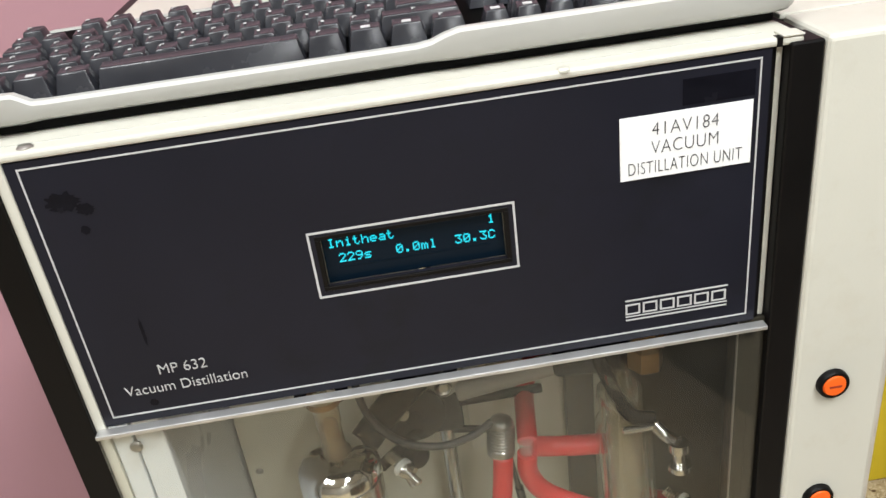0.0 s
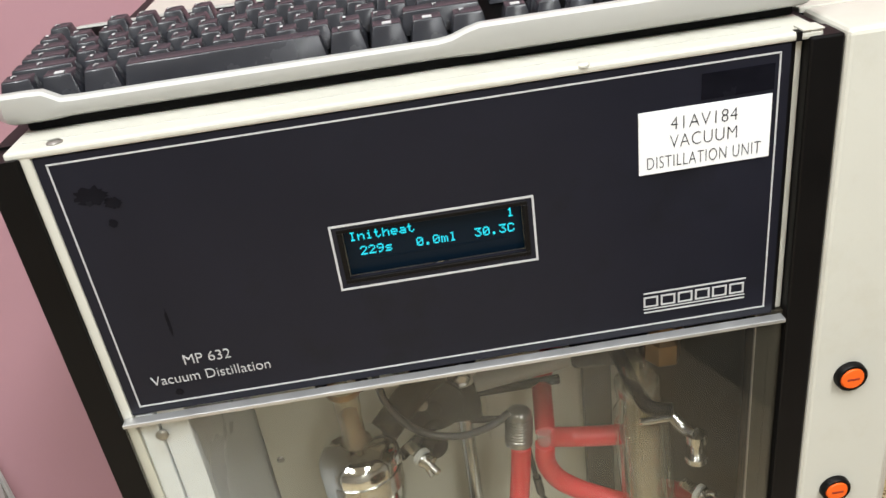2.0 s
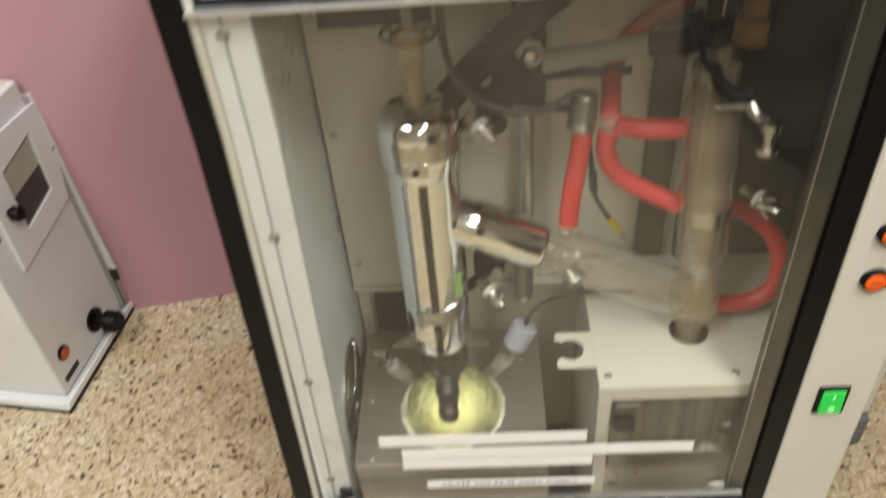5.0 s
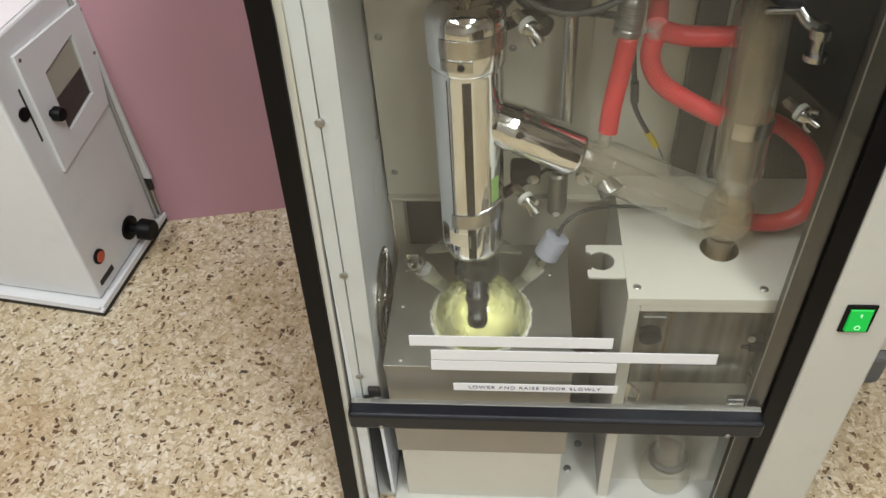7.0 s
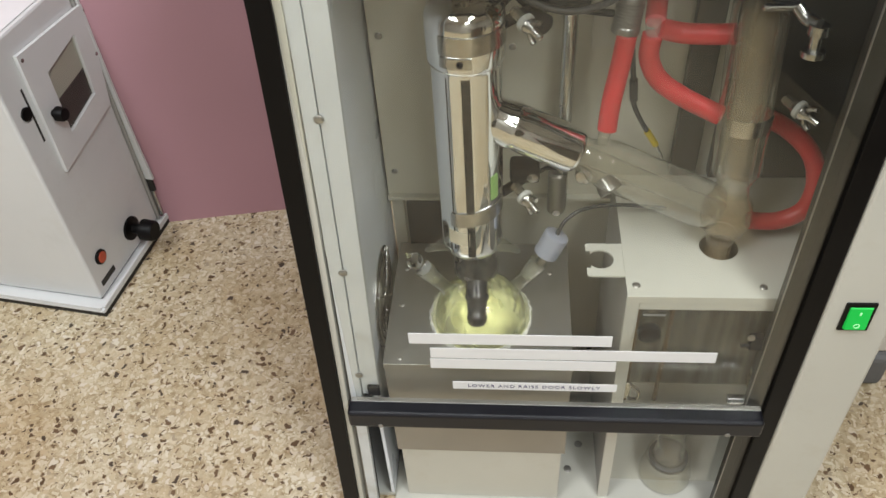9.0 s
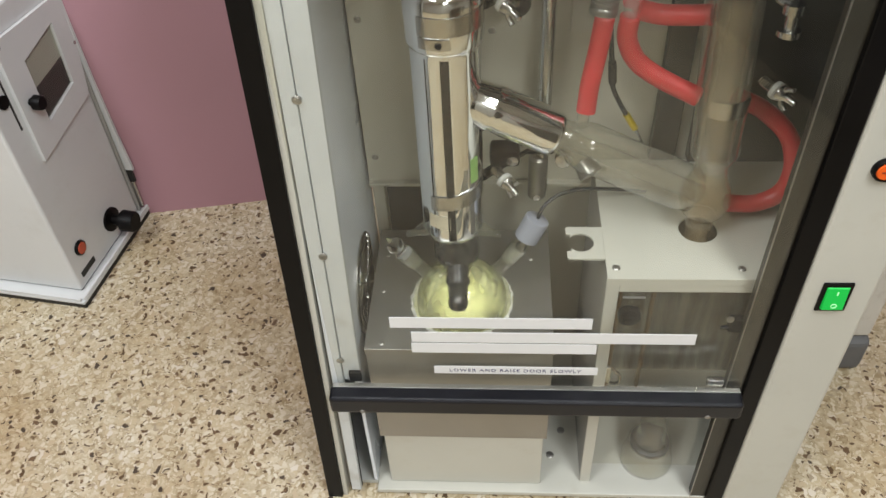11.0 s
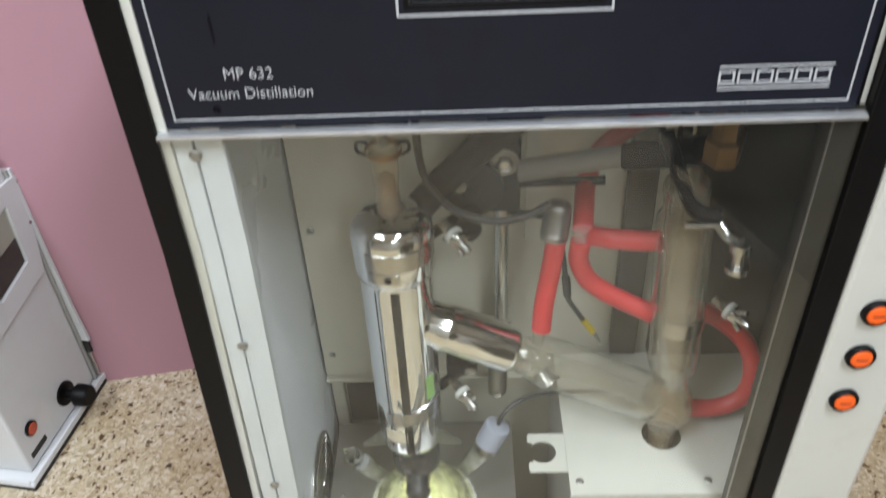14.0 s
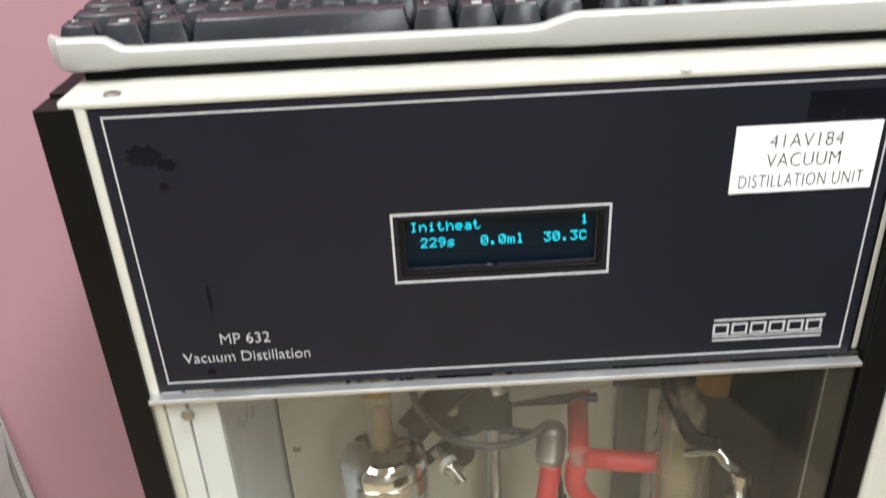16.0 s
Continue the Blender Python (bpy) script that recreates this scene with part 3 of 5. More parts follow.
part("base_plate", box(-0.208, 0.299, 0.001, 0.247, 0.006, 0.014, 0.001), M_CREAM, cab)
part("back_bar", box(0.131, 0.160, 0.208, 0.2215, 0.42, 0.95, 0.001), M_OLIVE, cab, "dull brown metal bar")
part("backing_plate", box(0.030, 0.128, 0.2165, 0.2217, 0.585, 0.815, 0.001), M_CREAM, cab, "cream backing plate")
bm = bmesh.new()
tear = [(0.042, 0.745), (0.044, 0.700), (0.051, 0.673), (0.064, 0.676), (0.067, 0.690), (0.080, 0.694), (0.112, 0.708), (0.116, 0.745)]
ring = [[bm.verts.new((x, y, z)) for x, z in tear] for y in (0.2145, 0.2160)]
bm.faces.new(ring[0])
bm.faces.new(ring[1][::-1])
for k in range(len(tear)):
    bm.faces.new((ring[0][k], ring[1][k], ring[1][(k + 1) % len(tear)], ring[0][(k + 1) % len(tear)]))
bmesh.ops.recalc_face_normals(bm, faces=bm.faces)
part("paper_tag", bm, M_PAPERY, cab, "torn pale paper tag")
part("wall_slot", box(-0.190, -0.082, 0.2190, 0.2216, 0.722, 0.772, 0.0005), M_DARK, cab)
for x, z in ((-0.052, 0.585), (-0.194, 0.415), (-0.194, 0.600), (-0.197, 0.735), (0.020, 0.80), (-0.115, 0.735), (-0.115, 0.52)):
    screw(cab, (x, 0.2218, z), (0, -1, 0), 0.0042)
screw(cab, (-0.198, 0.2355, 0.362), (0, -1, 0), 0.0045)
screw(cab, (-0.198, 0.2355, 0.250), (0, -1, 0), 0.0045)
for x, y in ((0.028, 0.06), (0.045, 0.10)):
    screw(cab, (x, y, 0.014), (0, 0, 1), 0.0055)
# jambs behind the sash
part("left_jamb", lean(tall_box(-0.2220, -0.2088, 0.001, 0.012, 0.012, 0.852), 0.022), M_JAMB, cab, "scuffed pale aluminium guide strip")
part("left_jamb", lean(tall_box(-0.2080, -0.1885, 0.003, 0.011, 0.2625, 0.852), 0.022), M_JAMB, cab, "scuffed pale aluminium guide strip")
part("jamb_backing", lean(tall_box(-0.2290, -0.2128, 0.0130, 0.0160, 0.012, 0.852), 0.022), M_BRUSHED, cab)
part("base_strip", box(-0.262, -0.2085, 0.0165, 0.247, 0.004, 0.010), M_GREY_PAINT, cab)
part("jamb_gap", lean(tall_box(-0.2089, -0.2079, 0.007, 0.010, 0.012, 0.852), 0.022), M_DARK, cab)
for z in (0.832, 0.652, 0.467, 0.300):
    screw(cab, (-0.2085 - 0.022 * max(0, 0.75 - z) / 0.75, 0.001, z), (0, -1, 0), 0.0045)
part("right_jamb", box(0.2120, 0.2215, 0.002, 0.014, 0.012, 0.852), M_OLIVE_DARK, cab, "dark guide strip")
part("right_seal", box(0.2110, 0.2118, 0.001, 0.0030, 0.012, 0.852), M_BRUSHED, cab)
part("guide_rod", rod((0.186, 0.205, 0.42), (0.186, 0.205, 0.99), 0.003, 12), M_STEEL, cab)
# fan guard on the side wall
GY, GZ = 0.122, 0.300
guard = part("fan_guard", lathe((-0.2080, GY, GZ), (1, 0, 0), [(0, 0.063), (0.0014, 0.063), (0.0026, 0.060), (0.0030, 0.057), (0.0022, 0.055)], 40, False), M_STEEL, cab, "round polished wire fan guard", 40)
part("guard_backing", lathe((-0.2083, GY, GZ), (1, 0, 0), [(0, 0.058), (0.0010, 0.058), (0.0010, 0)], 32), M_DARK_METAL, guard)
for r in (0.051, 0.043, 0.035, 0.027, 0.019):
    ring = [(-0.2050, GY + r * math.cos(a), GZ + r * math.sin(a)) for a in [2 * math.pi * i / 24 for i in range(25)]]
    part("guard_ring", hose(ring, 0.0013, 6, 2), M_STEEL, guard)
part("guard_hub", lathe((-0.2065, GY, GZ), (1, 0, 0), [(0, 0.014), (0.0030, 0.013), (0.0040, 0)], 24), M_STEEL, guard, smooth=40)
for k in range(4):
    a = math.pi / 4 + k * math.pi / 2
    part("guard_spoke", rod((-0.2040, GY, GZ), (-0.2040, GY + 0.060 * math.cos(a), GZ + 0.060 * math.sin(a)), 0.0016, 6), M_STEEL, guard)

# front plate with its display
bm = bmesh.new()
for a, b, c, d in ((-0.2218, -0.0585, 0.8535, 1.0425), (0.0560, 0.2212, 0.8535, 1.0425), (-0.0585, 0.0560, 0.8535, 0.9310), (-0.0585, 0.0560, 0.9665, 1.0425)):
    add_box(bm, a, b, 0.0, 0.006, c, d)
bmesh.ops.remove_doubles(bm, verts=bm.verts, dist=1e-5)
front = part("front_plate", bm, M_PANEL, cab, "smudged black front plate with white printed border")
for x0, x1, z0, z1 in ((-0.2155, 0.2155, 1.0374, 1.0384), (-0.2155, 0.2155, 0.8594, 0.8604), (-0.2155, -0.2145, 0.8606, 1.0371), (0.2145, 0.2155, 0.8606, 1.0371)):
    part("border_line", box(x0, x1, -0.0004, 0.0002, z0, z1), M_WHITE_INK, front)
for x0, x1, z0, z1 in ((-0.0655, 0.0630, 0.9698, 0.9712), (-0.0655, 0.0630, 0.9246, 0.9260), (-0.0655, -0.0641, 0.9261, 0.9697), (0.0616, 0.0630, 0.9261, 0.9697)):
    part("display_border", box(x0, x1, -0.0004, 0.0002, z0, z1), M_WHITE_INK, front)
bm = bmesh.new()
for x0, x1, z0, z1 in ((-0.0612, 0.0588, 0.9652, 0.9680), (-0.0612, 0.0588, 0.9292, 0.9320), (-0.0612, -0.0580, 0.9320, 0.9652), (0.0556, 0.0588, 0.9320, 0.9652)):
    add_box(bm, x0, x1, -0.0005, 0.0015, z0, z1, 0.0002, 1)
part("display_bezel", bm, M_BLACK, front, "black plastic display bezel")
screen = part("display_screen", box(-0.0580, 0.0556, 0.0062, 0.0075, 0.9315, 0.9660), M_SCREEN, front, "dark display with cyan dot-matrix characters")
part("screen_line", box(-0.050, 0.046, 0.0058, 0.0062, 0.9415, 0.9418), M_SCREEN, screen)
GLYPHS = {
    "I": "01110 00100 00100 00100 00100 00100 01110", "n": "00000 00000 10110 11001 10001 10001 10001",
    "i": "00100 00000 01100 00100 00100 00100 01110", "t": "01000 01000 11100 01000 01000 01001 00110",
    "h": "10000 10000 10110 11001 10001 10001 10001", "e": "00000 00000 01110 10001 11111 10000 01110",
    "a": "00000 00000 01110 00001 01111 10001 01111", "1": "00100 01100 00100 00100 00100 00100 01110",
    "2": "01110 10001 00001 00010 00100 01000 11111", "9": "01110 10001 10001 01111 00001 00010 01100",
    "s": "00000 00000 01111 10000 01110 00001 11110", "0": "01110 10001 10011 10101 11001 10001 01110",
    ".": "00000 00000 00000 00000 00000 01100 01100", "m": "00000 00000 11010 10101 10101 10101 10101",
    "l": "01100 00100 00100 00100 00100 00100 01110", "3": "11111 00010 00100 00010 00001 10001 01110",
    "C": "01110 10001 10000 10000 10000 10001 01110",
}


def matrix_text(text, x, z):
    """Dot-matrix characters, one mesh each."""
    step, pitch = 0.00088, 0.0053
    for k, ch in enumerate(text):
        bm = bmesh.new()
        for r, row in enumerate(GLYPHS[ch].split()):
            for c, on in enumerate(row):
                if on == "1":
                    X, Z = x + k * pitch + c * step, z + (6 - r) * step
                    add_box(bm, X, X + step * 0.92, 0.0055, 0.0061, Z, Z + step * 0.92)
        part("character", bm, M_CYAN, screen, "glowing cyan character")


matrix_text("Initheat", -0.0545, 0.9560)
matrix_text("1", 0.0462, 0.9560)
matrix_text("229s", -0.0490, 0.9452)
matrix_text("0.0ml", -0.0130, 0.9452)
matrix_text("30.3C", 0.0245, 0.9452)

letters("lettering", "MP 632", -0.1775, -0.0002, 0.8878, 0.0110, M_WHITE_INK, front, thin=0.00013, width=0.95)
letters("lettering", "Vacuum Distillation", -0.2020, -0.0002, 0.8745, 0.0108, M_WHITE_INK, front, thin=0.00013, width=0.94)
# maker's mark: plain outlined blocks and a thin bar
part("maker_mark_bar", box(0.1315, 0.2015, -0.0004, 0.0002, 0.8846, 0.8857), M_WHITE_INK, front)
part("maker_mark_bar", box(0.1315, 0.2015, -0.0004, 0.0002, 0.8722, 0.8729), M_WHITE_INK, front)
for k in range(6):
    x = 0.1315 + k * 0.01178
    bm = bmesh.new()
    add_box(bm, x, x + 0.0012, -0.0004, 0.0002, 0.8742, 0.8823)
    add_box(bm, x + 0.0012, x + 0.0088, -0.0004, 0.0002, 0.8812, 0.8823)
    add_box(bm, x + 0.0088, x + 0.0100, -0.0004, 0.0002, 0.8742, 0.8823)
    add_box(bm, x + 0.0012, x + 0.0088, -0.0004, 0.0002, 0.8742, 0.8752)
    part("maker_mark_block", bm, M_WHITE_INK, front)
part("maker_mark_bar", box(0.1317, 0.2010, -0.0004, 0.0002, 0.8694, 0.8704), M_WHITE_INK, front)
label = part("asset_label", box(0.1295, 0.2112, -0.0010, -0.0001, 0.9730, 1.0135), M_PAPER, front, "white engraved plate with black capitals")
letters("lettering", "41AV184", 0.1698, -0.0011, 1.0003, 0.0122, M_BLACK_INK, label, "CENTER", width=0.84, space=1.1, thin=0.00026)
letters("lettering", "VACUUM", 0.1698, -0.0011, 0.9886, 0.0122, M_BLACK_INK, label, "CENTER", width=0.80, space=1.08, thin=0.00026)
letters("lettering", "DISTILLATION UNIT", 0.1698, -0.0011, 0.9762, 0.0118, M_BLACK_INK, label, "CENTER", width=0.62, space=1.10, thin=0.00024)
part("dark_patch", box(0.168, 0.212, -0.0005, -0.0001, 1.016, 1.032, 0), M_SMUDGE, front, "slightly darker matt patch above the asset label")
random.seed(11)
for cx, cz, rx, rz, n in ((-0.197, 1.015, 0.010, 0.007, 44), (-0.186, 1.009, 0.006, 0.004, 40), (-0.190, 0.996, 0.003, 0.003, 30), (-0.178, 0.922, 0.0012, 0.011, 40), (-0.186, 0.867, 0.003, 0.003, 30)):
    bm = bmesh.new()
    pts = [(cx + rx * math.cos(2 * math.pi * k / n) * random.uniform(0.7, 1.1), cz + rz * math.sin(2 * math.pi * k / n) * random.uniform(0.7, 1.1)) for k in range(n)]
    bm.faces.new([bm.verts.new((x, -0.0003, z)) for x, z in pts])
    bmesh.ops.recalc_face_normals(bm, faces=bm.faces)
    part("smudge", bm, M_SMUDGE, front, "dark greasy smudge")
screw(cab, (-0.2085, 0.006, 1.0488), (0, 0, 1), 0.0048)
screw(cab, (0.098, 0.001, 1.0484), (0, 0, 1), 0.0040, mat=M_CREAM)

# right-hand column with buttons
column = part("control_column", box(0.2516, 0.3205, -0.006, 0.052, 0.0, 1.0470, 0.004, 3), M_CREAM, cab, "cream enamelled control column")
part("column_side", box(0.3165, 0.3203, 0.0524, 0.497, 0.0, 1.0425, 0), M_CREAM, cab)
part("column_top", box(0.2505, 0.3203, 0.0524, 0.497, 1.0430, 1.0470, 0.001), M_CREAM, cab)
for z in (0.792, 0.681, 0.634, 0.583):
    b = part("push_button", lathe((0.280, -0.0058, z), (0, -1, 0), [(0, 0.0118), (0.004, 0.0116), (0.0052, 0.0108), (0.0052, 0.0090), (0.003, 0.0088)], 32), M_BLACK, column, "round black button ring", 40)
    part("button_lens", lathe((0.280, -0.0068, z), (0, -1, 0), [(0, 0.0087), (0.0038, 0.0086), (0.0050, 0.0078), (0.0053, 0.004), (0.0053, 0)], 32), M_ORANGE, b, "orange translucent lens", 40)
    part("button_print", box(0.2755, 0.2845, -0.01235, -0.0120, z - 0.0009, z + 0.0009), M_ORANGE_DARK, b)
sw = part("rocker_switch", box(0.268, 0.297, -0.0085, -0.0055, 0.403, 0.442, 0.001), M_BLACK, column, "black framed mains switch")
bm = bmesh.new()
vs = [bm.verts.new(p) for p in ((0.2720, -0.0086, 0.4075), (0.2935, -0.0086, 0.4075), (0.2935, -0.0086, 0.4375), (0.2720, -0.0086, 0.4375),
                                (0.2728, -0.0118, 0.4085), (0.2927, -0.0118, 0.4085), (0.2927, -0.0100, 0.4365), (0.2728, -0.0100, 0.4365))]
for f in ((4, 5, 6, 7), (0, 1, 5, 4), (1, 2, 6, 5), (2, 3, 7, 6), (3, 0, 4, 7)):
    bm.faces.new([vs[i] for i in f])
bmesh.ops.recalc_face_normals(bm, faces=bm.faces)
part("rocker", bm, M_GREEN, sw, "lit green rocker")
part("rocker_mark", box(0.2822, 0.2836, -0.0112, -0.0104, 0.4285, 0.4325), M_GREEN_MARK, sw)
ring = [(0.283 + 0.0026 * math.cos(a), -0.0118, 0.4140 + 0.0026 * math.sin(a)) for a in [2 * math.pi * i / 12 for i in range(13)]]
part("rocker_mark", hose(ring, 0.0005, 5, 2), M_GREEN_MARK, sw)

# sliding sash
sash = part("sash_glass", box(-0.2270, 0.2240, -0.0080, -0.0045, 0.2645, 0.8496), M_PANE, cab, "clear glass sliding door")
sash.visible_shadow = False
part("sash_top_trim", box(-0.2275, 0.2275, -0.0092, -0.0012, 0.8498, 0.8528, 0.0006), M_ALU, sash, "bright aluminium edge trim")
part("sash_bottom_trim", box(-0.2340, 0.2250, -0.0088, -0.0030, 0.2630, 0.2644, 0.0003), M_BRUSHED, sash)
bar = part("sash_handle", box(-0.2370, 0.2270, -0.0260, -0.0035, 0.2360, 0.2632, 0.004, 3), M_ANODISED, sash, "black anodised pull bar")
for x in (-0.200, 0.190):
    screw(bar, (x, -0.0258, 0.2405), (0, -1, 0), 0.0032)
for x0, x1, z0, z1 in ((-0.158, 0.0525, 0.3710, 0.3875), (-0.1365, 0.1610, 0.3475, 0.3640), (-0.1375, 0.0600, 0.3295, 0.3455)):
    part("tape_label", box(x0, x1, -0.0087, -0.0081, z0, z1), M_PAPER, sash, "blank white label strip stuck on glass")
note = part("tape_label", box(-0.1150, 0.0645, -0.0087, -0.0081, 0.2925, 0.3055), M_PAPER, sash, "white label strip with small capitals")
letters("lettering", "LOWER AND RAISE DOOR SLOWLY", -0.0260, -0.0088, 0.2966, 0.0068, M_BLUE_INK, note, "CENTER", width=1.12, space=1.22)
part("sash_stop", box(-0.214, -0.200, -0.0040, 0.001, 0.268, 0.284, 0.001), M_DARK_METAL, cab)
part("sash_stop", box(0.188, 0.206, -0.0040, 0.003, 0.268, 0.278, 0.001), M_STEEL, cab)

# ---- keyboard on the lid ----
kb = thing("computer_keyboard", 0.002, 0.115, 1.0485, "silver computer keyboard with worn black keys on cabinet lid", "keyboard")
KX0, KX1, KY0, KY1, KZ = -0.2460, 0.2490, 0.021, 0.194, 1.0545
SLOPE = 0.075


def lip(x):
    """Height and forward reach of the front rim along its length."""
    def step(a, b, v):
        t = min(1, max(0, (v - a) / (b - a)))
        return t * t * (3 - 2 * t)
    h = step(-0.215, -0.203, x) * (1 - step(0.020, 0.044, x))
    return 0.0205 - 0.0070 * h, 0.003 * h


bm = bmesh.new()
cols = []
N = 60
for i in range(N + 1):
    x = KX0 + (KX1 - KX0) * i / N
    h, d = lip(x)
    end = min(1.0, min(x - KX0, KX1 - x) / 0.012)
    inn = 0.010 * (1 - math.sqrt(max(0, 1 - (1 - end) ** 2)))
    y0 = KY0 + d + inn
    prof = [(y0 + 0.010, KZ + 0.000), (y0 + 0.003, KZ + 0.003), (y0, KZ + 0.008), (y0, KZ + h - 0.002), (y0 + 0.002, KZ + h), (y0 + 0.007, KZ + h),
            (y0 + 0.008, KZ + 0.009), (KY1 - 0.010, KZ + 0.019), (KY1 - 0.009, KZ + 0.022), (KY1 - inn, KZ + 0.021), (KY1 - inn, KZ + 0.010)]
    cols.append([bm.verts.new((x, y, z)) for y, z in prof])
for a, b in zip(cols, cols[1:]):
    for k in range(len(a)):
        l = (k + 1) % len(a)
        bm.faces.new((a[k], b[k], b[l], a[l]))
bm.faces.new(cols[0])
bm.faces.new(cols[-1])
bmesh.ops.recalc_face_normals(bm, faces=bm.faces)
part("keyboard_body", bm, M_KEYBODY, kb, "silver plastic case with stepped front rim", 35)
for x in (-0.19, 0.19):
    part("rubber_foot", lathe((x, 0.060, 1.0485), (0, 0, 1), [(0, 0.008), (0.0062, 0.008)], 16), M_RUBBER, kb)
    part("tilt_foot", box(x - 0.012, x + 0.012, 0.176, 0.182, 1.0485, 1.065, 0.001), M_KEYWELL, kb)


bm = bmesh.new()
vs = [bm.verts.new(p) for p in ((KX0 + 0.004, KY0 + 0.0115, KZ + 0.0100), (KX1 - 0.004, KY0 + 0.0115, KZ + 0.0100), (KX1 - 0.004, KY1 - 0.010, KZ + 0.0205), (KX0 + 0.004, KY1 - 0.010, KZ + 0.0205))]
top = bm.faces.new(vs)
bmesh.ops.solidify(bm, geom=[top], thickness=0.0006)
# Black filler puts the shadow beneath the keyboard into colour.
part("underside_shade", box(KX0 + 0.014, KX1 - 0.012, KY0 + 0.0125, KY1 - 0.02, 1.0490, KZ + 0.0005, 0.001), M_KEYWELL, kb, "black underside block that carries the gap's shade")
part("key_well", bm, M_KEYWELL, kb, "black deck between keys")


def key_mesh(w, d, h=0.0138):
    """A tapered keycap with a dished top, its base at the origin."""
    bm = bmesh.new()
    corners = ((-1, -1), (1, -1), (1, 1), (-1, 1))
    ti = 0.0033
    b0 = [bm.verts.new((sx * (w / 2), sy * (d / 2), 0)) for sx, sy in corners]
    top = [bm.verts.new((sx * (w / 2 - ti), sy * (d / 2 - ti) + 0.0006, h)) for sx, sy in corners]
    for k in range(4):
        bm.faces.new((b0[k], b0[(k + 1) % 4], top[(k + 1) % 4], top[k]))
    bm.faces.new(top)
    bmesh.ops.bevel(bm, geom=[e for e in bm.edges if len(e.link_faces) == 2], offset=0.0010, segments=2, profile=0.5, affect="EDGES")
    flat = max((f for f in bm.faces), key=lambda f: f.calc_center_median().z)
    bmesh.ops.inset_individual(bm, faces=[flat], thickness=0.0016, depth=-0.0006)
    for f in bm.faces:
        f.smooth = True
    for e in bm.edges:
        if len(e.link_faces) == 2 and e.calc_face_angle(0) > radians(40):
            e.smooth = False
    me = bpy.data.meshes.new("key")
    bm.to_mesh(me)
    bm.free()
    me.materials.append(M_KEY)
    return me


CAPS = {}
U = 0.0190
TILT_KEYS = Matrix.Rotation(SLOPE, 4, "X")


def key(x, row, w=1.0, mark=0):
    """One keycap; x is its left edge and w its width, in key units from the left."""
    y = KY0 + 0.0160 + row * U
    z = KZ + 0.0118 + row * U * SLOPE
    cx = KX0 + 0.0040 + (x + w / 2) * U * 1.028
    if w not in CAPS:
        CAPS[w] = key_mesh(w * U * 1.028 - 0.0010, U - 0.0008)
    ob = new("key", CAPS[w])
    here = Matrix.Translation((cx, y + U / 2 - 0.006, z)) @ TILT_KEYS
    ob.parent = kb
    ob.matrix_basis = PLACE[kb].inverted() @ here
    PLACE[ob] = here
    if mark:
        me = CAPS.setdefault(("m", mark), None)
        if me is None:
            bm = bmesh.new()
            if mark == 1:
                add_box(bm, -0.0042, -0.0024, 0.0020, 0.0046, 0.0137, 0.0140)
            elif mark == 2:
                add_box(bm, -0.0028, 0.0028, -0.0015, 0.0025, 0.0131, 0.0136)
            else:
                add_box(bm, -0.0046, -0.0020, 0.0036, 0.0044, 0.0137, 0.0140)
                add_box(bm, -0.0046, -0.0038, 0.0012, 0.0036, 0.0137, 0.0140)
            me = bpy.data.meshes.new("key_legend")
            bm.to_mesh(me)
            bm.free()
            me.materials.append(M_WHITE_INK)
            CAPS[("m", mark)] = me
        leg = new("key_legend", me)
        leg.parent = ob
        PLACE[leg] = here


for k, (x, w, mk) in enumerate(((0, 1.25, 3), (1.25, 1.25, 2), (2.5, 1.25, 3), (3.75, 6.25, 0), (10.0, 1.25, 3), (11.25, 1.25, 2), (12.5, 1.25, 2), (13.75, 1.25, 3))):
    key(x, 0, w, mk)
key(0, 1, 2.25, 3)
for k in range(10):
    key(2.25 + k, 1, 1.0, 1 + 2 * (k % 2))
key(12.25, 1, 2.75, 3)
key(0, 2, 1.75, 3)
for k in range(11):
    key(1.75 + k, 2, 1.0, 1 + 2 * (k % 2))
key(12.75, 2, 2.25, 3)
key(0, 3, 1.5, 3)
for k in range(12):
    key(1.5 + k, 3, 1.0, 1 + 2 * ((k + 1) % 2))
key(13.5, 3, 1.5, 3)
for k in range(13):
    key(k, 4, 1.0, 1 + 2 * (k % 2))
key(13, 4, 2.0, 3)
for k in (0, 2, 3, 4, 5, 6.5, 7.5, 8.5, 9.5, 11, 12, 13, 14):
    key(k, 5.25, 1.0, 3)
for k in range(3):
    key(15.35 + k, 0, 1.0, 2)
    key(15.35 + k, 3, 1.0, 3)
    key(15.35 + k, 4, 1.0, 3)
key(16.35, 1, 1.0, 2)
key(18.6, 0, 2.0, 1)
key(20.6, 0, 1.0, 1)
for r in (1, 2, 3, 4):
    for k in range(3):
        key(18.6 + k, r, 1.0, 1)
for r in (1, 2, 3, 4):
    key(21.6, r, 1.0, 1)

# ---- heating box with flask ----
heater = thing("heating_box", -0.088, 0.1, 0.014, "dull stainless heater box with round well on cream base inside cabinet", "heater")
part("lower_box", box(-0.190, 0.013, 0.014, 0.203, 0.0145, 0.1290, 0.002), M_CREAM, heater, "cream enamelled lower case")
bm = bmesh.new()
for x0, x1, y0, y1 in ((-0.194, 0.017, 0.0125, 0.0145), (-0.194, 0.017, 0.203, 0.205), (-0.194, -0.192, 0.0145, 0.203), (0.015, 0.017, 0.0145, 0.203)):
    add_box(bm, x0, x1, y0, y1, 0.1295, 0.3065)
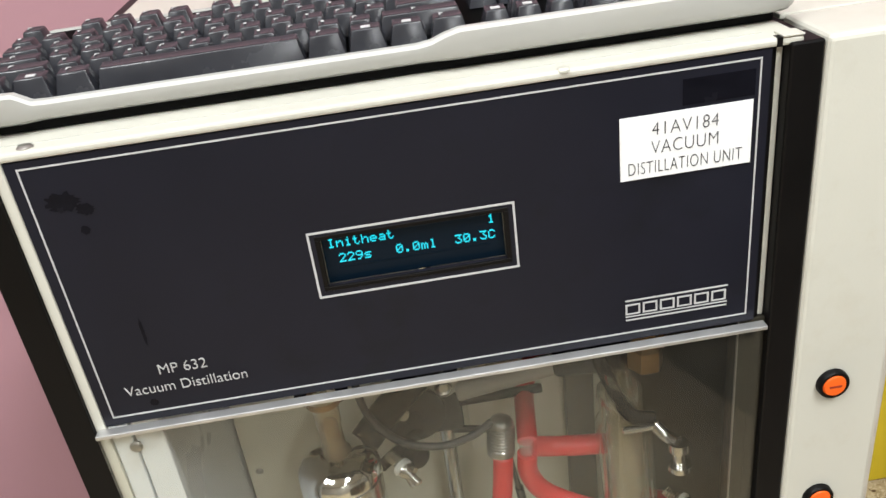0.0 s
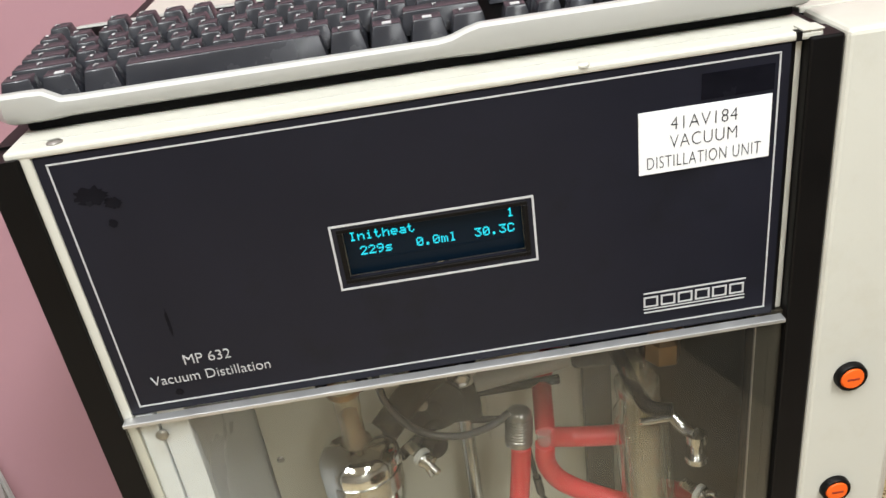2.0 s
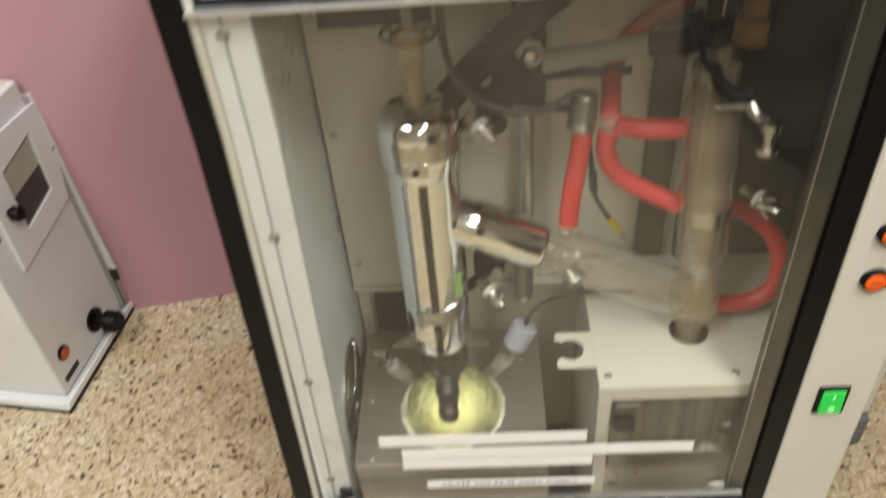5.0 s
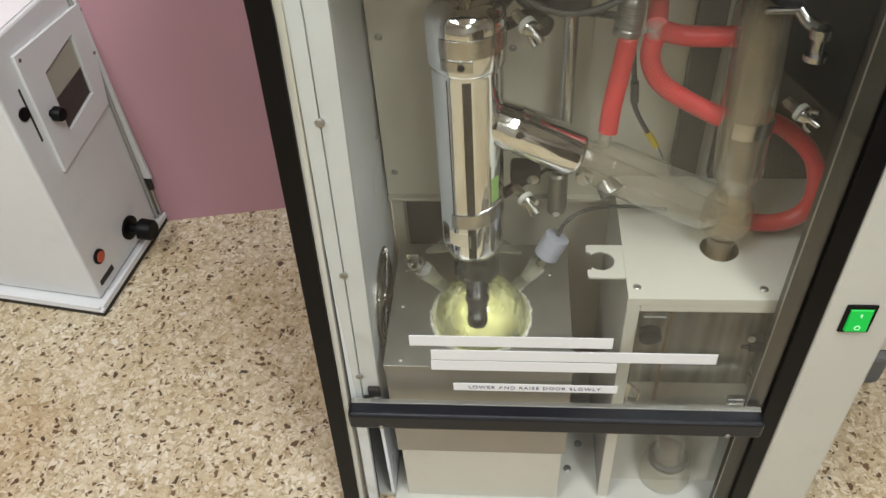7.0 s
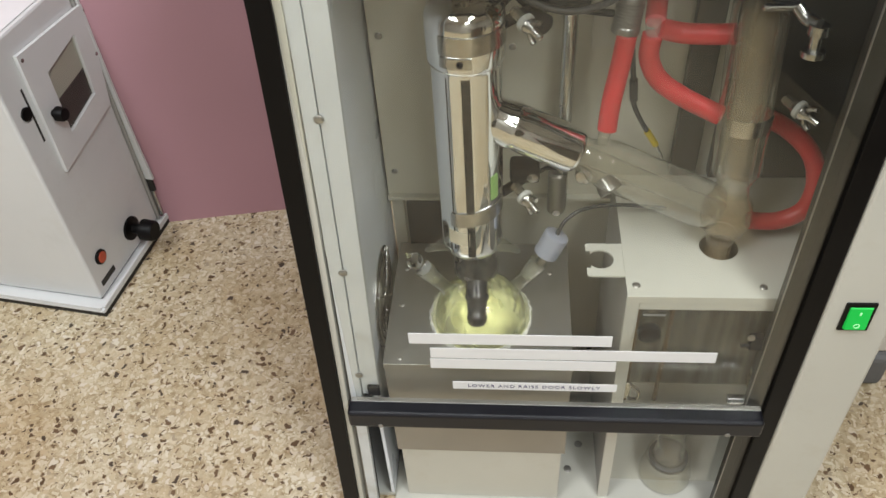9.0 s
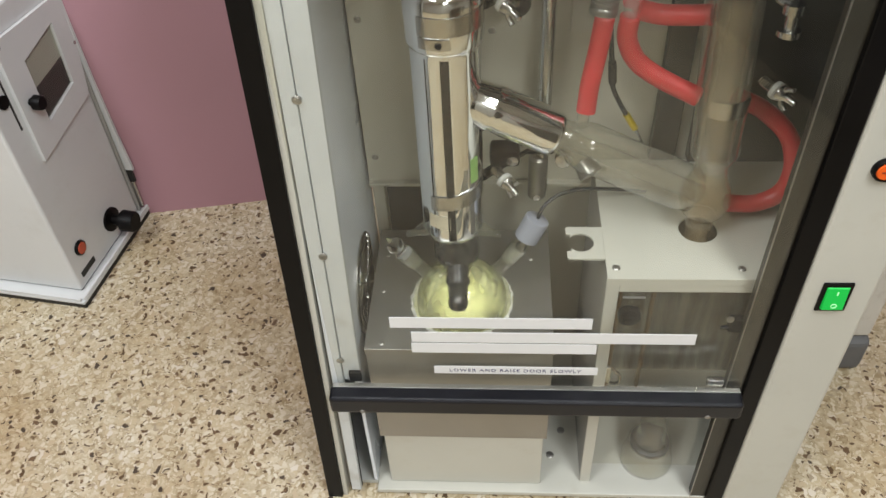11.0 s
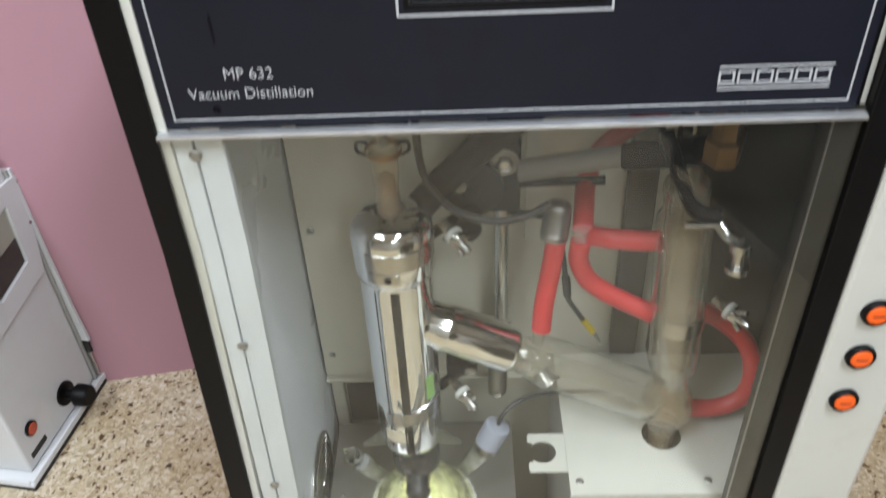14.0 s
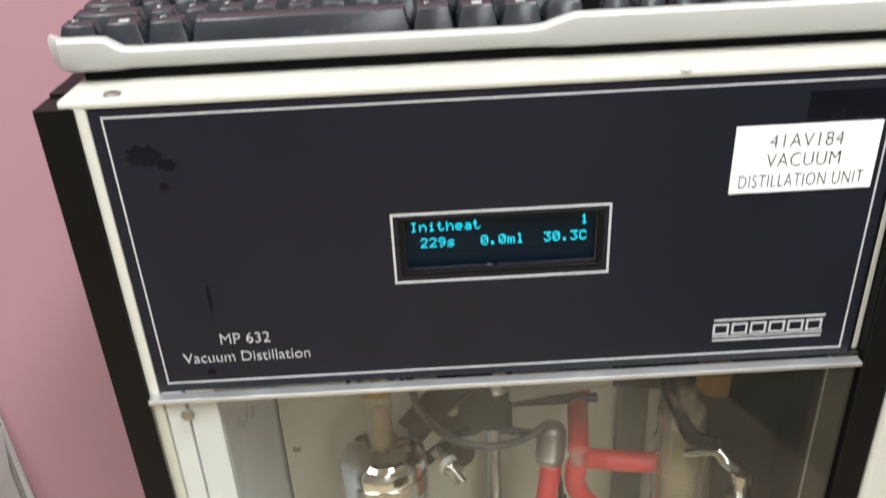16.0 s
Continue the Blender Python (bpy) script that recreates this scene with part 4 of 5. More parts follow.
part("upper_box", bm, M_BRUSHED, heater, "dull stainless sheet case")
part("floor_sheet", box(-0.192, 0.015, 0.0145, 0.203, 0.1295, 0.138), M_BRUSHED, heater)
part("top_plate", plate_with_hole(-0.195, 0.018, 0.0122, 0.206, 0.3085, 0.002, -0.087, 0.088, 0.0600, 48), M_BRUSHED, heater, "dull stainless top sheet with round hole")
part("front_fold", box(-0.195, 0.018, 0.0108, 0.0124, 0.3000, 0.3087, 0.0006), M_BRUSHED, heater)
part("well", lathe((-0.087, 0.088, 0.306), (0, 0, -1), [(0, 0.062), (0.03, 0.060), (0.055, 0.045), (0.07, 0.0)], 32, False), M_LINING, heater, "pale glass-wool lined well")
random.seed(4)
bm = bmesh.new()
n = 90
rings = []
for k in range(n):
    a = 2 * math.pi * k / n
    r0, r1 = 0.0570 + random.uniform(-0.001, 0.001), 0.0600 + random.uniform(-0.001, 0.002)
    zz = 0.3092 + random.uniform(0, 0.003)
    rings.append([bm.verts.new((-0.087 + r * math.cos(a), 0.088 + r * math.sin(a), z)) for r, z in ((r0, 0.303), (r0 + 0.001, zz), (r1 - 0.001, zz), (r1, 0.3088))])
for k in range(n):
    A, B = rings[k], rings[(k + 1) % n]
    for i in range(3):
        bm.faces.new((A[i], A[i + 1], B[i + 1], B[i]))
bmesh.ops.recalc_face_normals(bm, faces=bm.faces)
part("wool_ring", bm, M_WOOL, heater, "frayed white glass-wool ring", 60)
for x, y in ((-0.176, 0.020), (-0.005, 0.155), (-0.182, 0.160), (0.002, 0.014), (-0.182, 0.100)):
    screw(heater, (x, y, 0.3086), (0, 0, 1), 0.0036)

flask = thing("round_bottom_flask", -0.087, 0.088, 0.25, "three-necked round glass flask with yellow oil in heater well", "flask")
FC = Vector((-0.087, 0.088, 0.3060))


def sphere_profile(r, a0, a1, n=14):
    return [(r - r * math.cos(a), r * math.sin(a)) for a in [a0 + (a1 - a0) * k / n for k in range(n + 1)]]


bulb = part("bulb", lathe(FC + Vector((0, 0, -0.054)), (0, 0, 1), sphere_profile(0.054, 0, math.pi * 0.93, 24) + [(0.1095, 0.0125), (0.125, 0.0125)], 40, False), M_OILGLASS, flask, smooth=60)
oil = part("oil", lathe(FC + Vector((0, 0, -0.0525)), (0, 0, 1), sphere_profile(0.0525, 0, math.pi * 0.50, 22) + [(0.0520, 0.051), (0.0515, 0.048), (0.0515, 0.0)], 48, False), M_OILBODY, flask, "clear bright yellow oil", 60)
oil.visible_shadow = False
random.seed(21)
bm = bmesh.new()
rows = []
for i in range(15):
    up = radians(4 + 58 * i / 14)
    rows.append([])
    for k in range(41):
        a = radians(-35 + 250 * k / 40)
        r = 0.0500 - random.uniform(0.0, 0.0038) if 0 < i < 14 and 0 < k < 40 else 0.0525
        rows[-1].append(tuple(bm.verts.new(FC + Vector((math.cos(a) * math.cos(up), math.sin(a) * math.cos(up), math.sin(up))) * q) for q in (0.0530, r)))
for i in range(14):
    for k in range(40):
        a, b, c, e = rows[i][k], rows[i][k + 1], rows[i + 1][k + 1], rows[i + 1][k]
        bm.faces.new((a[0], b[0], c[0], e[0]))
        bm.faces.new((e[1], c[1], b[1], a[1]))
for i in range(14):
    for k in (0, 40):
        bm.faces.new((rows[i][k][0], rows[i + 1][k][0], rows[i + 1][k][1], rows[i][k][1]))
for k in range(40):
    for i in (0, 14):
        bm.faces.new((rows[i][k][0], rows[i][k + 1][0], rows[i][k + 1][1], rows[i][k][1]))
bmesh.ops.recalc_face_normals(bm, faces=bm.faces)
film = part("condensate", bm, M_OILDROPS, flask, "glistening yellow oil drops on the shoulder", 75)
film.visible_shadow = False
bulb.visible_shadow = False
for sx, tip in ((-1, Vector((-0.1500, 0.0890, 0.3840))), (1, Vector((-0.0200, 0.0990, 0.3860)))):
    root = FC + Vector((sx * 0.032, 0.002, 0.036))
    d = tip - root
    part("side_neck", lathe(root, d, [(0, 0.0100), (d.length * 0.35, 0.0078), (d.length * 0.62, 0.0085), (d.length * 0.65, 0.0100), (d.length, 0.0112)], 24, False), M_NECK, flask, smooth=40)
    part("ground_joint", lathe(root + d * 0.58, d, [(0, 0.0080), (d.length * 0.36, 0.0098)], 24, False), M_GLASS_MIST, flask, "frosted ground joint", 40)
tip = Vector((-0.1500, 0.0890, 0.3840))
d = (tip - (FC + Vector((-0.032, 0.002, 0.036)))).normalized()
stop = part("stopper", lathe(tip - d * 0.003, d, [(0, 0.0095), (0.006, 0.0100), (0.008, 0.0062), (0.0105, 0.0055), (0.014, 0.0085), (0.018, 0.0100), (0.022, 0.0088), (0.026, 0.0045), (0.029, 0.0022), (0.032, 0.0012), (0.033, 0.0)], 24), M_CLEAR, flask, "clear glass stopper", 50)
boot = thing("rubber_adapter", -0.091, 0.098, 0.345, "dark grey rubber sleeve joining flask neck to column", "sleeve")
part("sleeve", lathe((-0.091, 0.097, 0.412), (0, 0, -1), [(0, 0.0215), (0.010, 0.0225), (0.020, 0.0255), (0.034, 0.0255), (0.044, 0.0200), (0.058, 0.0140), (0.062, 0.0)], 32), M_SLEEVE, boot, smooth=50)
part("probe_stub", lathe((-0.090, 0.088, 0.384), Vector((-0.089, 0.046, 0.336)) - Vector((-0.090, 0.088, 0.384)), [(0, 0.0125), (0.026, 0.0125), (0.029, 0.0135), (0.033, 0.0135), (0.036, 0.0112), (0.050, 0.0106), (0.052, 0.0116), (0.056, 0.0116), (0.058, 0.0106), (0.0610, 0.0098), (0.0635, 0.0075), (0.0648, 0.0040), (0.0650, 0)], 28), M_SLEEVE, boot, "stubby black rubber tube end", 40)
part("neck_collar", lathe((-0.092, 0.1, 0.425), (0, 0, -1), [(0, 0.016), (0.018, 0.0165), (0.02, 0.014)], 28), M_STEEL, boot, smooth=40)

capthing = thing("sensor_cap", -0.008, 0.104, 0.385, "pale grey plastic sensor cap on flask side neck with black cable", "sensor")
ca, cb = Vector((-0.0140, 0.1010, 0.3960)), Vector((-0.0005, 0.1060, 0.4240))
part("cap", lathe(ca, cb - ca, [(0, 0.0125), (0.001, 0.0138), (0.026, 0.0142), (0.0285, 0.0136), (0.0295, 0.012), (0.0295, 0)], 32), M_GREYCAP, capthing, smooth=40)
part("stem", rod((-0.0205, 0.0990, 0.3830), ca, 0.0062), M_STEEL, capthing, smooth=40)
part("cable", hose([cb - (cb - ca) * 0.1, (0.0050, 0.110, 0.436), (0.022, 0.120, 0.444), (0.048, 0.130, 0.443), (0.085, 0.140, 0.434), (0.120, 0.150, 0.4215)], 0.0022, 10), M_RUBBER, capthing, smooth=60)

# ---- silvered column ----
CX, CY = -0.0940, 0.1030
colm = thing("distillation_column", CX, CY, 0.405, "mirror-silvered glass distillation column with side arm above the flask", "column")
bm = lathe((CX, CY, 0.407), (0, 0, 1), [(0, 0.022), (0.004, 0.0285), (0.010, 0.0322), (0.018, 0.0332), (0.120, 0.0334), (0.236, 0.0336), (0.240, 0.0345), (0.243, 0.0352), (0.246, 0.0364),
     (0.282, 0.0366), (0.290, 0.0355), (0.297, 0.0310), (0.302, 0.0230), (0.305, 0.0140)], 112, False)
for v in bm.verts:
    a = math.atan2(v.co.y - CY, v.co.x - CX)
    s = 1 + 0.0045 * math.cos(9 * a + 0.6) + 0.0022 * math.cos(17 * a + 2.0)
    v.co.x, v.co.y = CX + (v.co.x - CX) * s, CY + (v.co.y - CY) * s
part("jacket", bm, M_SILVER, colm, smooth=50)
part("strip_and_edge_line", curved_patch(CX, CY, 0.0337, 0.4220, 0.6440, -5, 9, 0.0003, 6), M_SLIT_AND_EDGE, colm, "dark unsilvered viewing strip and reflected edge line", 40)
# Thin reflected edge painted as a dark line beside the strip.
part("strip_and_edge_line", curved_patch(CX, CY, 0.0337, 0.4300, 0.6440, -31, -29, 0.0002, 3), M_SLIT_AND_EDGE, colm, "dark unsilvered viewing strip and reflected edge line", 40)
part("waist_ring", lathe((CX, CY, 0.6485), (0, 0, 1), [(0, 0.0346), (0.0012, 0.0357), (0.0024, 0.0346)], 48, False), M_BRUSHED, colm)
neck = part("neck", lathe((CX, CY - 0.002, 0.704), (0, 0, 1), [(0, 0.0140), (0.004, 0.0106), (0.036, 0.0100), (0.043, 0.0112), (0.063, 0.0116), (0.069, 0.0130), (0.071, 0.0095)], 28, False), M_GLASS_BROWN, colm, "brown-stained glass neck", 40)
part("neck_core", lathe((CX, CY - 0.002, 0.690), (0, 0, 1), [(0, 0.0080), (0.055, 0.0075), (0.058, 0.0)], 20), M_STAIN, colm, "brown residue inside neck", 40)
part("neck_clip", lathe((CX, CY - 0.002, 0.768), (0, 0, 1), [(0, 0.0150), (0.004, 0.0155), (0.006, 0.0150)], 24, False), M_BRASS, colm)
for s in (-1, 1):
    part("clip_ear", hose([(CX + s * 0.014, CY - 0.002, 0.766), (CX + s * 0.021, CY - 0.004, 0.772), (CX + s * 0.020, CY - 0.005, 0.780), (CX + s * 0.012, CY - 0.004, 0.779)], 0.0016, 8), M_DARK_METAL, colm)
part("thermometer", rod((CX, CY - 0.002, 0.775), (CX - 0.002, CY - 0.002, 0.90), 0.0045), M_GLASS_MIST, colm, smooth=40)
a0, a1 = Vector((-0.078, 0.1010, 0.5860)), Vector((0.0130, 0.0990, 0.5410))
d = a1 - a0
part("side_arm", lathe(a0, d, [(0.004, 0.0215), (0.020, 0.0220), (0.027, 0.0236), (0.030, 0.0240), (0.033, 0.0230), (0.040, 0.0234), (d.length - 0.006, 0.0234), (d.length - 0.002, 0.0222), (d.length, 0.0190)], 48, False), M_SILVER_ARM, colm, smooth=50)


bm = bmesh.new()
u, v, w = frame_of(d)
rings = []
for i in range(7):
    t = i / 6
    ring = []
    for k in range(48):
        a = 2 * math.pi * k / 48
        o = u * math.cos(a) + v * math.sin(a)
        p = a0 + w * 0.026 + o * 0.0222
        q = Vector((p.x - 0.030, p.y, p.z + 0.012)) + o * 0.0075
        side = Vector((q.x - CX, q.y - CY))
        side = side.normalized() * 0.0339 if side.length > 0.0339 else side
        q = Vector((CX + side.x, CY + side.y, q.z))
        ring.append(bm.verts.new(p.lerp(q, t) - o * 0.0042 * math.sin(math.pi * t)))
    rings.append(ring)
for A, B in zip(rings, rings[1:]):
    for k in range(48):
        bm.faces.new((A[k], B[k], B[(k + 1) % 48], A[(k + 1) % 48]))
bmesh.ops.recalc_face_normals(bm, faces=bm.faces)
part("arm_root", bm, M_SILVER_ARM, colm, "rounded root of the silvered arm", 60)

part("paper_tag", curved_patch(CX, CY, 0.0336, 0.4380, 0.4560, -42, 2), M_PAPERY, colm, "small yellowed paper tag")
# Green reflection on the silver, put in as a coloured patch.
part("green_reflection_and_dots", curved_patch(CX, CY, 0.0338, 0.4960, 0.5260, 40, 57), M_GREENDOT, colm, "green reflection painted as a small patch")
for s in (-1, 1):
    p = Vector((CX + s * 0.028, CY - 0.004, 0.414))
    part("glass_hook", lathe(p, (s, -0.15, -0.35), [(0, 0.0085), (0.007, 0.0075), (0.014, 0.0046), (0.020, 0.0036), (0.025, 0.0030), (0.027, 0.0)], 16), M_NECK, colm, "clear glass hook", 50)


def wing_nut(parent, at, way):
    """A threaded bolt with a spring, washer and wing nut."""
    at, way = Vector(at), Vector(way).normalized()
    u, v, w = frame_of(way)
    nut = part("wing_nut", lathe(at, way, [(0, 0.0062), (0.002, 0.0078), (0.005, 0.0072), (0.008, 0.0050), (0.010, 0.0035), (0.020, 0.0030), (0.0215, 0.0)], 18), M_STEEL, parent, "bright steel wing nut", 40)
    for s in (-1, 1):
        b = at + way * 0.005
        part("wing", hose([b + v * s * 0.004, b + v * s * 0.009 + way * 0.003, b + v * s * 0.012 + way * 0.009], 0.0028, 8, 4), M_STEEL, nut, smooth=60)
    part("washer", lathe(at - way * 0.004, way, [(0, 0.0085), (0.004, 0.0088), (0.005, 0.0075)], 20), M_GREY_PAINT, nut, "white ceramic washer", 40)
    coil = [at - way * (0.005 + 0.014 * k / 36) + (u * math.cos(k * 1.05) + v * math.sin(k * 1.05)) * 0.0048 for k in range(37)]
    part("spring", hose(coil, 0.0009, 5, 1), M_STEEL, nut)
    return nut


for z, wing, r in ((0.6780, (-0.0390, 0.1020, 0.6800), 0.0368), (0.4720, (-0.0370, 0.0960, 0.4830), 0.0336)):
    band = part("clamp_band", curved_patch(CX, CY, r, z - 0.009, z + 0.009, -35, 75, 0.0012, 20, 0.010 if z < 0.5 else 0.0), M_STEEL, colm, "polished steel clamp band", 40)
    wing_nut(colm, wing, (0.55, -0.70, -0.25))
part("band_plate", curved_patch(CX, CY, 0.0368, 0.6565, 0.6670, -34, 12, 0.0010, 10), M_STEEL, colm, "small steel tab with dark screw", 40)
screw(colm, (CX - 0.003, CY - 0.0382, 0.6618), (0, -1, 0), 0.0034, mat=M_DARK_METAL)

# ---- stand with clamps ----
stand = thing("support_stand", 0.003, 0.188, 0.39, "stainless support rod with blackened clamps on cabinet back", "stand")
part("rod", rod((0.0050, 0.1880, 0.3900), (0.0050, 0.1880, 1.0200), 0.0074), M_STEEL, stand, smooth=40)
part("rod_end", lathe((0.0005, 0.1870, 0.3840), (0, 0, 1), [(0, 0.004), (0.0005, 0.0095), (0.002, 0.0108), (0.058, 0.0108), (0.061, 0.0080)], 28), M_BRUSHED, stand, smooth=40)
part("rod_plug", lathe((0.0005, 0.1795, 0.3900), (0, -1, 0), [(0, 0.0048), (0.0045, 0.0044), (0.0052, 0)], 18), M_STEEL, stand, smooth=40)
disc = part("clamp_disc", lathe((-0.0240, 0.1560, 0.6880), (0, 1, 0), [(0, 0.0), (0.0, 0.0070), (0.002, 0.0090), (0.003, 0.0270), (0.005, 0.0300), (0.032, 0.0300), (0.034, 0.0280)], 44), M_DARK_METAL, stand, "round black clamp disc", 40)
part("disc_cap", lathe((-0.0340, 0.1560, 0.6960), (0, -1, 0.1), [(0, 0.0060), (0.003, 0.0056), (0.004, 0)], 16), M_BRUSHED, disc, smooth=40)
blk = part("clamp_block", box(-0.0080, 0.0225, 0.1700, 0.1990, 0.6540, 0.7900, 0.004, 2), M_DARK_METAL, stand, "black clamp block with large slotted bolt", 40)
part("bolt_washer", lathe((0.0070, 0.1690, 0.7125), (0, -1, 0), [(0, 0.0135), (0.0020, 0.0135), (0.0026, 0.0125), (0.0026, 0)], 28), M_BRUSHED, blk, smooth=40)
part("bolt", lathe((0.0070, 0.1664, 0.7125), (0, -1, 0), [(0, 0.0085), (0.0050, 0.0080), (0.0060, 0.0068), (0.0045, 0.0045), (0.0045, 0)], 6), M_STEEL, blk, smooth=30)
part("slant_arm", hose([(-0.074, 0.150, 0.676), (-0.045, 0.158, 0.705), (0.000, 0.166, 0.744), (0.060, 0.172, 0.790)], 0.0145, 16, 5), M_DARK_METAL, stand, "thick black rubber hose", 60)
part("arm_end", rod((-0.090, 0.112, 0.700), (-0.066, 0.148, 0.684), 0.0075), M_GLASS_BROWN, stand, "clear brown-tinged glass arm", 40)
# Upper bar stands in for the shadow along the pipe's lower edge.
part("cross_bar_and_shade_edge", rod((0.0200, 0.1700, 0.6890), (0.1000, 0.1700, 0.6890), 0.0046), M_DARK_METAL, stand, smooth=40)
part("cross_bar_and_shade_edge", rod((0.0100, 0.1740, 0.6535), (0.0570, 0.1640, 0.6525), 0.0036), M_DARK_METAL, stand, smooth=40)
part("beige_pipe", rod((0.0180, 0.1700, 0.7020), (0.1200, 0.1730, 0.7130), 0.0105), M_PLASTER, stand, "pale beige plastic pipe", 40)
part("black_pipe", rod((0.1180, 0.1740, 0.7110), (0.1690, 0.1160, 0.7520), 0.0130), M_DARK_METAL, stand, "thick black rubber pipe", 40)
part("boss", lathe((-0.036, 0.146, 0.664), (0.6, -0.8, 0), [(0, 0.010), (0.022, 0.010), (0.024, 0.006)], 20), M_DARK_METAL, stand, smooth=40)
for p, q in (((-0.060, 0.118, 0.672), (-0.005, 0.180, 0.668)), ((-0.062, 0.115, 0.474), (0.000, 0.182, 0.470))):
    part("clamp_arm", rod(p, q, 0.0055), M_DARK_METAL, stand, smooth=40)
jaw = part("clamp_jaw", box(-0.0540, -0.0220, 0.1180, 0.1420, 0.4830, 0.5040, 0.0045), M_DARK_METAL, stand, "black cast clamp jaw", 40)
part("jaw_arm", rod((-0.0280, 0.1300, 0.4960), (0.0150, 0.1560, 0.5080), 0.0046), M_DARK_STEEL, jaw, smooth=40)
part("jaw_pivot", lathe((-0.0300, 0.1190, 0.4930), (0, -1, 0), [(0, 0.0060), (0.003, 0.0060), (0.0040, 0.004), (0.0040, 0)], 16), M_STEEL, jaw, smooth=40)
part("boss", box(-0.020, 0.018, 0.172, 0.200, 0.4560, 0.4860, 0.004), M_DARK_METAL, stand)
part("thumb_screw", lathe((0.0230, 0.150, 0.4790), (0.1, -1, 0.1), [(0, 0.004), (0.012, 0.004), (0.012, 0.009), (0.018, 0.009), (0.019, 0)], 20), M_STEEL, stand, smooth=40)

# ---- glass condenser train ----
cond = thing("glass_condenser", 0.168, 0.1, 0.42, "clear glass condenser and receiver adapter with brown tinge", "condenser")
g0, g1 = Vector((0.0110, 0.0990, 0.5420)), Vector((0.1600, 0.0980, 0.4660))
d = g1 - g0
L = d.length
part("slanted_tube", lathe(g0, d, [(0, 0.0150), (0.004, 0.0170), (0.010, 0.0170), (0.013, 0.0185), (0.018, 0.0175), (0.024, 0.0225), (0.036, 0.0255), (L - 0.02, 0.0255), (L - 0.006, 0.0235), (L, 0.0150)], 40, False), M_GLASS, cond, smooth=50)
part("inner_tube", lathe(g0, d, [(0.0, 0.0095), (L + 0.006, 0.0095)], 24, False), M_GLASS, cond, smooth=50)
part("hose_barb", rod((0.0360, 0.0985, 0.5520), (0.0390, 0.0990, 0.5790), 0.0058), M_GLASS, cond, smooth=40)
part("elbow", lathe((0.170, 0.098, 0.436), (0, 0, 1), [(0, 0.0150), (0.008, 0.0230), (0.022, 0.0265), (0.040, 0.0240), (0.052, 0.0180), (0.066, 0.0165)], 36, False), M_GLASS_BROWN, cond, "brown-tinged glass elbow", 50)
part("drip_tube", lathe((0.169, 0.095, 0.385), (0, 0, 1), [(0, 0.0120), (0.052, 0.0150)], 28, False), M_GLASS_BROWN, cond, smooth=50)
part("upright_jacket", lathe((0.171, 0.098, 0.492), (-0.07, 0, 1), [(0, 0.0165), (0.016, 0.0175), (0.026, 0.0230), (0.032, 0.0246), (0.190, 0.0246), (0.205, 0.0238), (0.214, 0.0190), (0.240, 0.0185)], 40, False), M_GLASS, cond, "clear upright jacket", 50)
part("upright_core", lathe((0.171, 0.098, 0.495), (-0.07, 0, 1), [(0, 0.0135), (0.020, 0.0150), (0.030, 0.0170), (0.185, 0.0170), (0.205, 0.0140)], 32, False), M_GLASS_BROWN, cond, "brown-stained inner tube", 50)
part("band", curved_patch(0.1645, 0.098, 0.0249, 0.576, 0.594, -38, 60, 0.001, 16), M_STEEL, cond, "narrow steel clamp band", 40)
wing_nut(cond, (0.2080, 0.0830, 0.6000), (0.55, -0.70, -0.15))
part("hose_barb", rod((0.1400, 0.1080, 0.6640), (0.1500, 0.1050, 0.6640), 0.006), M_GLASS, cond, smooth=40)
part("hose_barb", rod((0.1920, 0.1030, 0.4480), (0.2020, 0.1050, 0.4460), 0.006), M_GLASS, cond, smooth=40)
part("top_fitting", lathe((0.155, 0.098, 0.722), (-0.07, 0, 1), [(0, 0.0185), (0.003, 0.0200), (0.010, 0.0195), (0.014, 0.0120), (0.030, 0.0115)], 28, False), M_GLASS, cond, "glass top rim", 40)
part("top_union", lathe((0.176, 0.094, 0.7530), (0, 0, 1), [(0, 0.011), (0.003, 0.0150), (0.022, 0.0150), (0.025, 0.0110), (0.050, 0.0105)], 6), M_BRASS, cond, "tarnished brass union")
br = part("wall_fitting", lathe((0.218, 0.2050, 0.690), (0, -0.15, 1), [(0, 0.012), (0.004, 0.016), (0.030, 0.016), (0.034, 0.011), (0.060, 0.010)], 6), M_BRASS, None)
tagged(br, "tarnished brass hexagonal fitting on cabinet back", "fitting")
lever = part("spring_clamp", box(0.148, 0.178, 0.066, 0.072, 0.7080, 0.7135, 0.002), M_STEEL, cond, "chrome lever clamp")
part("lever_arm", hose([(0.176, 0.070, 0.711), (0.183, 0.062, 0.704), (0.190, 0.052, 0.704)], 0.0055, 10, 4), M_STEEL, lever, smooth=60)
part("lever_screw", lathe((0.1900, 0.0510, 0.7050), (0, -0.1, -1), [(0, 0.0085), (0.008, 0.0085), (0.009, 0.005), (0.022, 0.005), (0.022, 0.0095), (0.027, 0.0095), (0.028, 0)], 24), M_STEEL, lever, smooth=40)
part("black_clamp", hose([(0.138, 0.125, 0.765), (0.146, 0.100, 0.742), (0.156, 0.076, 0.722), (0.176, 0.072, 0.716)], 0.0066, 10, 5), M_DARK_METAL, lever, smooth=60)

# ---- hoses and cables ----


def red_hose(pts, r=0.0094):
    ob = part("rubber_hose", hose(pts, r, 18, 8, r * 0.5), M_RED, None, smooth=60)
    return tagged(ob, "thick red rubber vacuum hose pushed on glass", "hose", "red hoses")


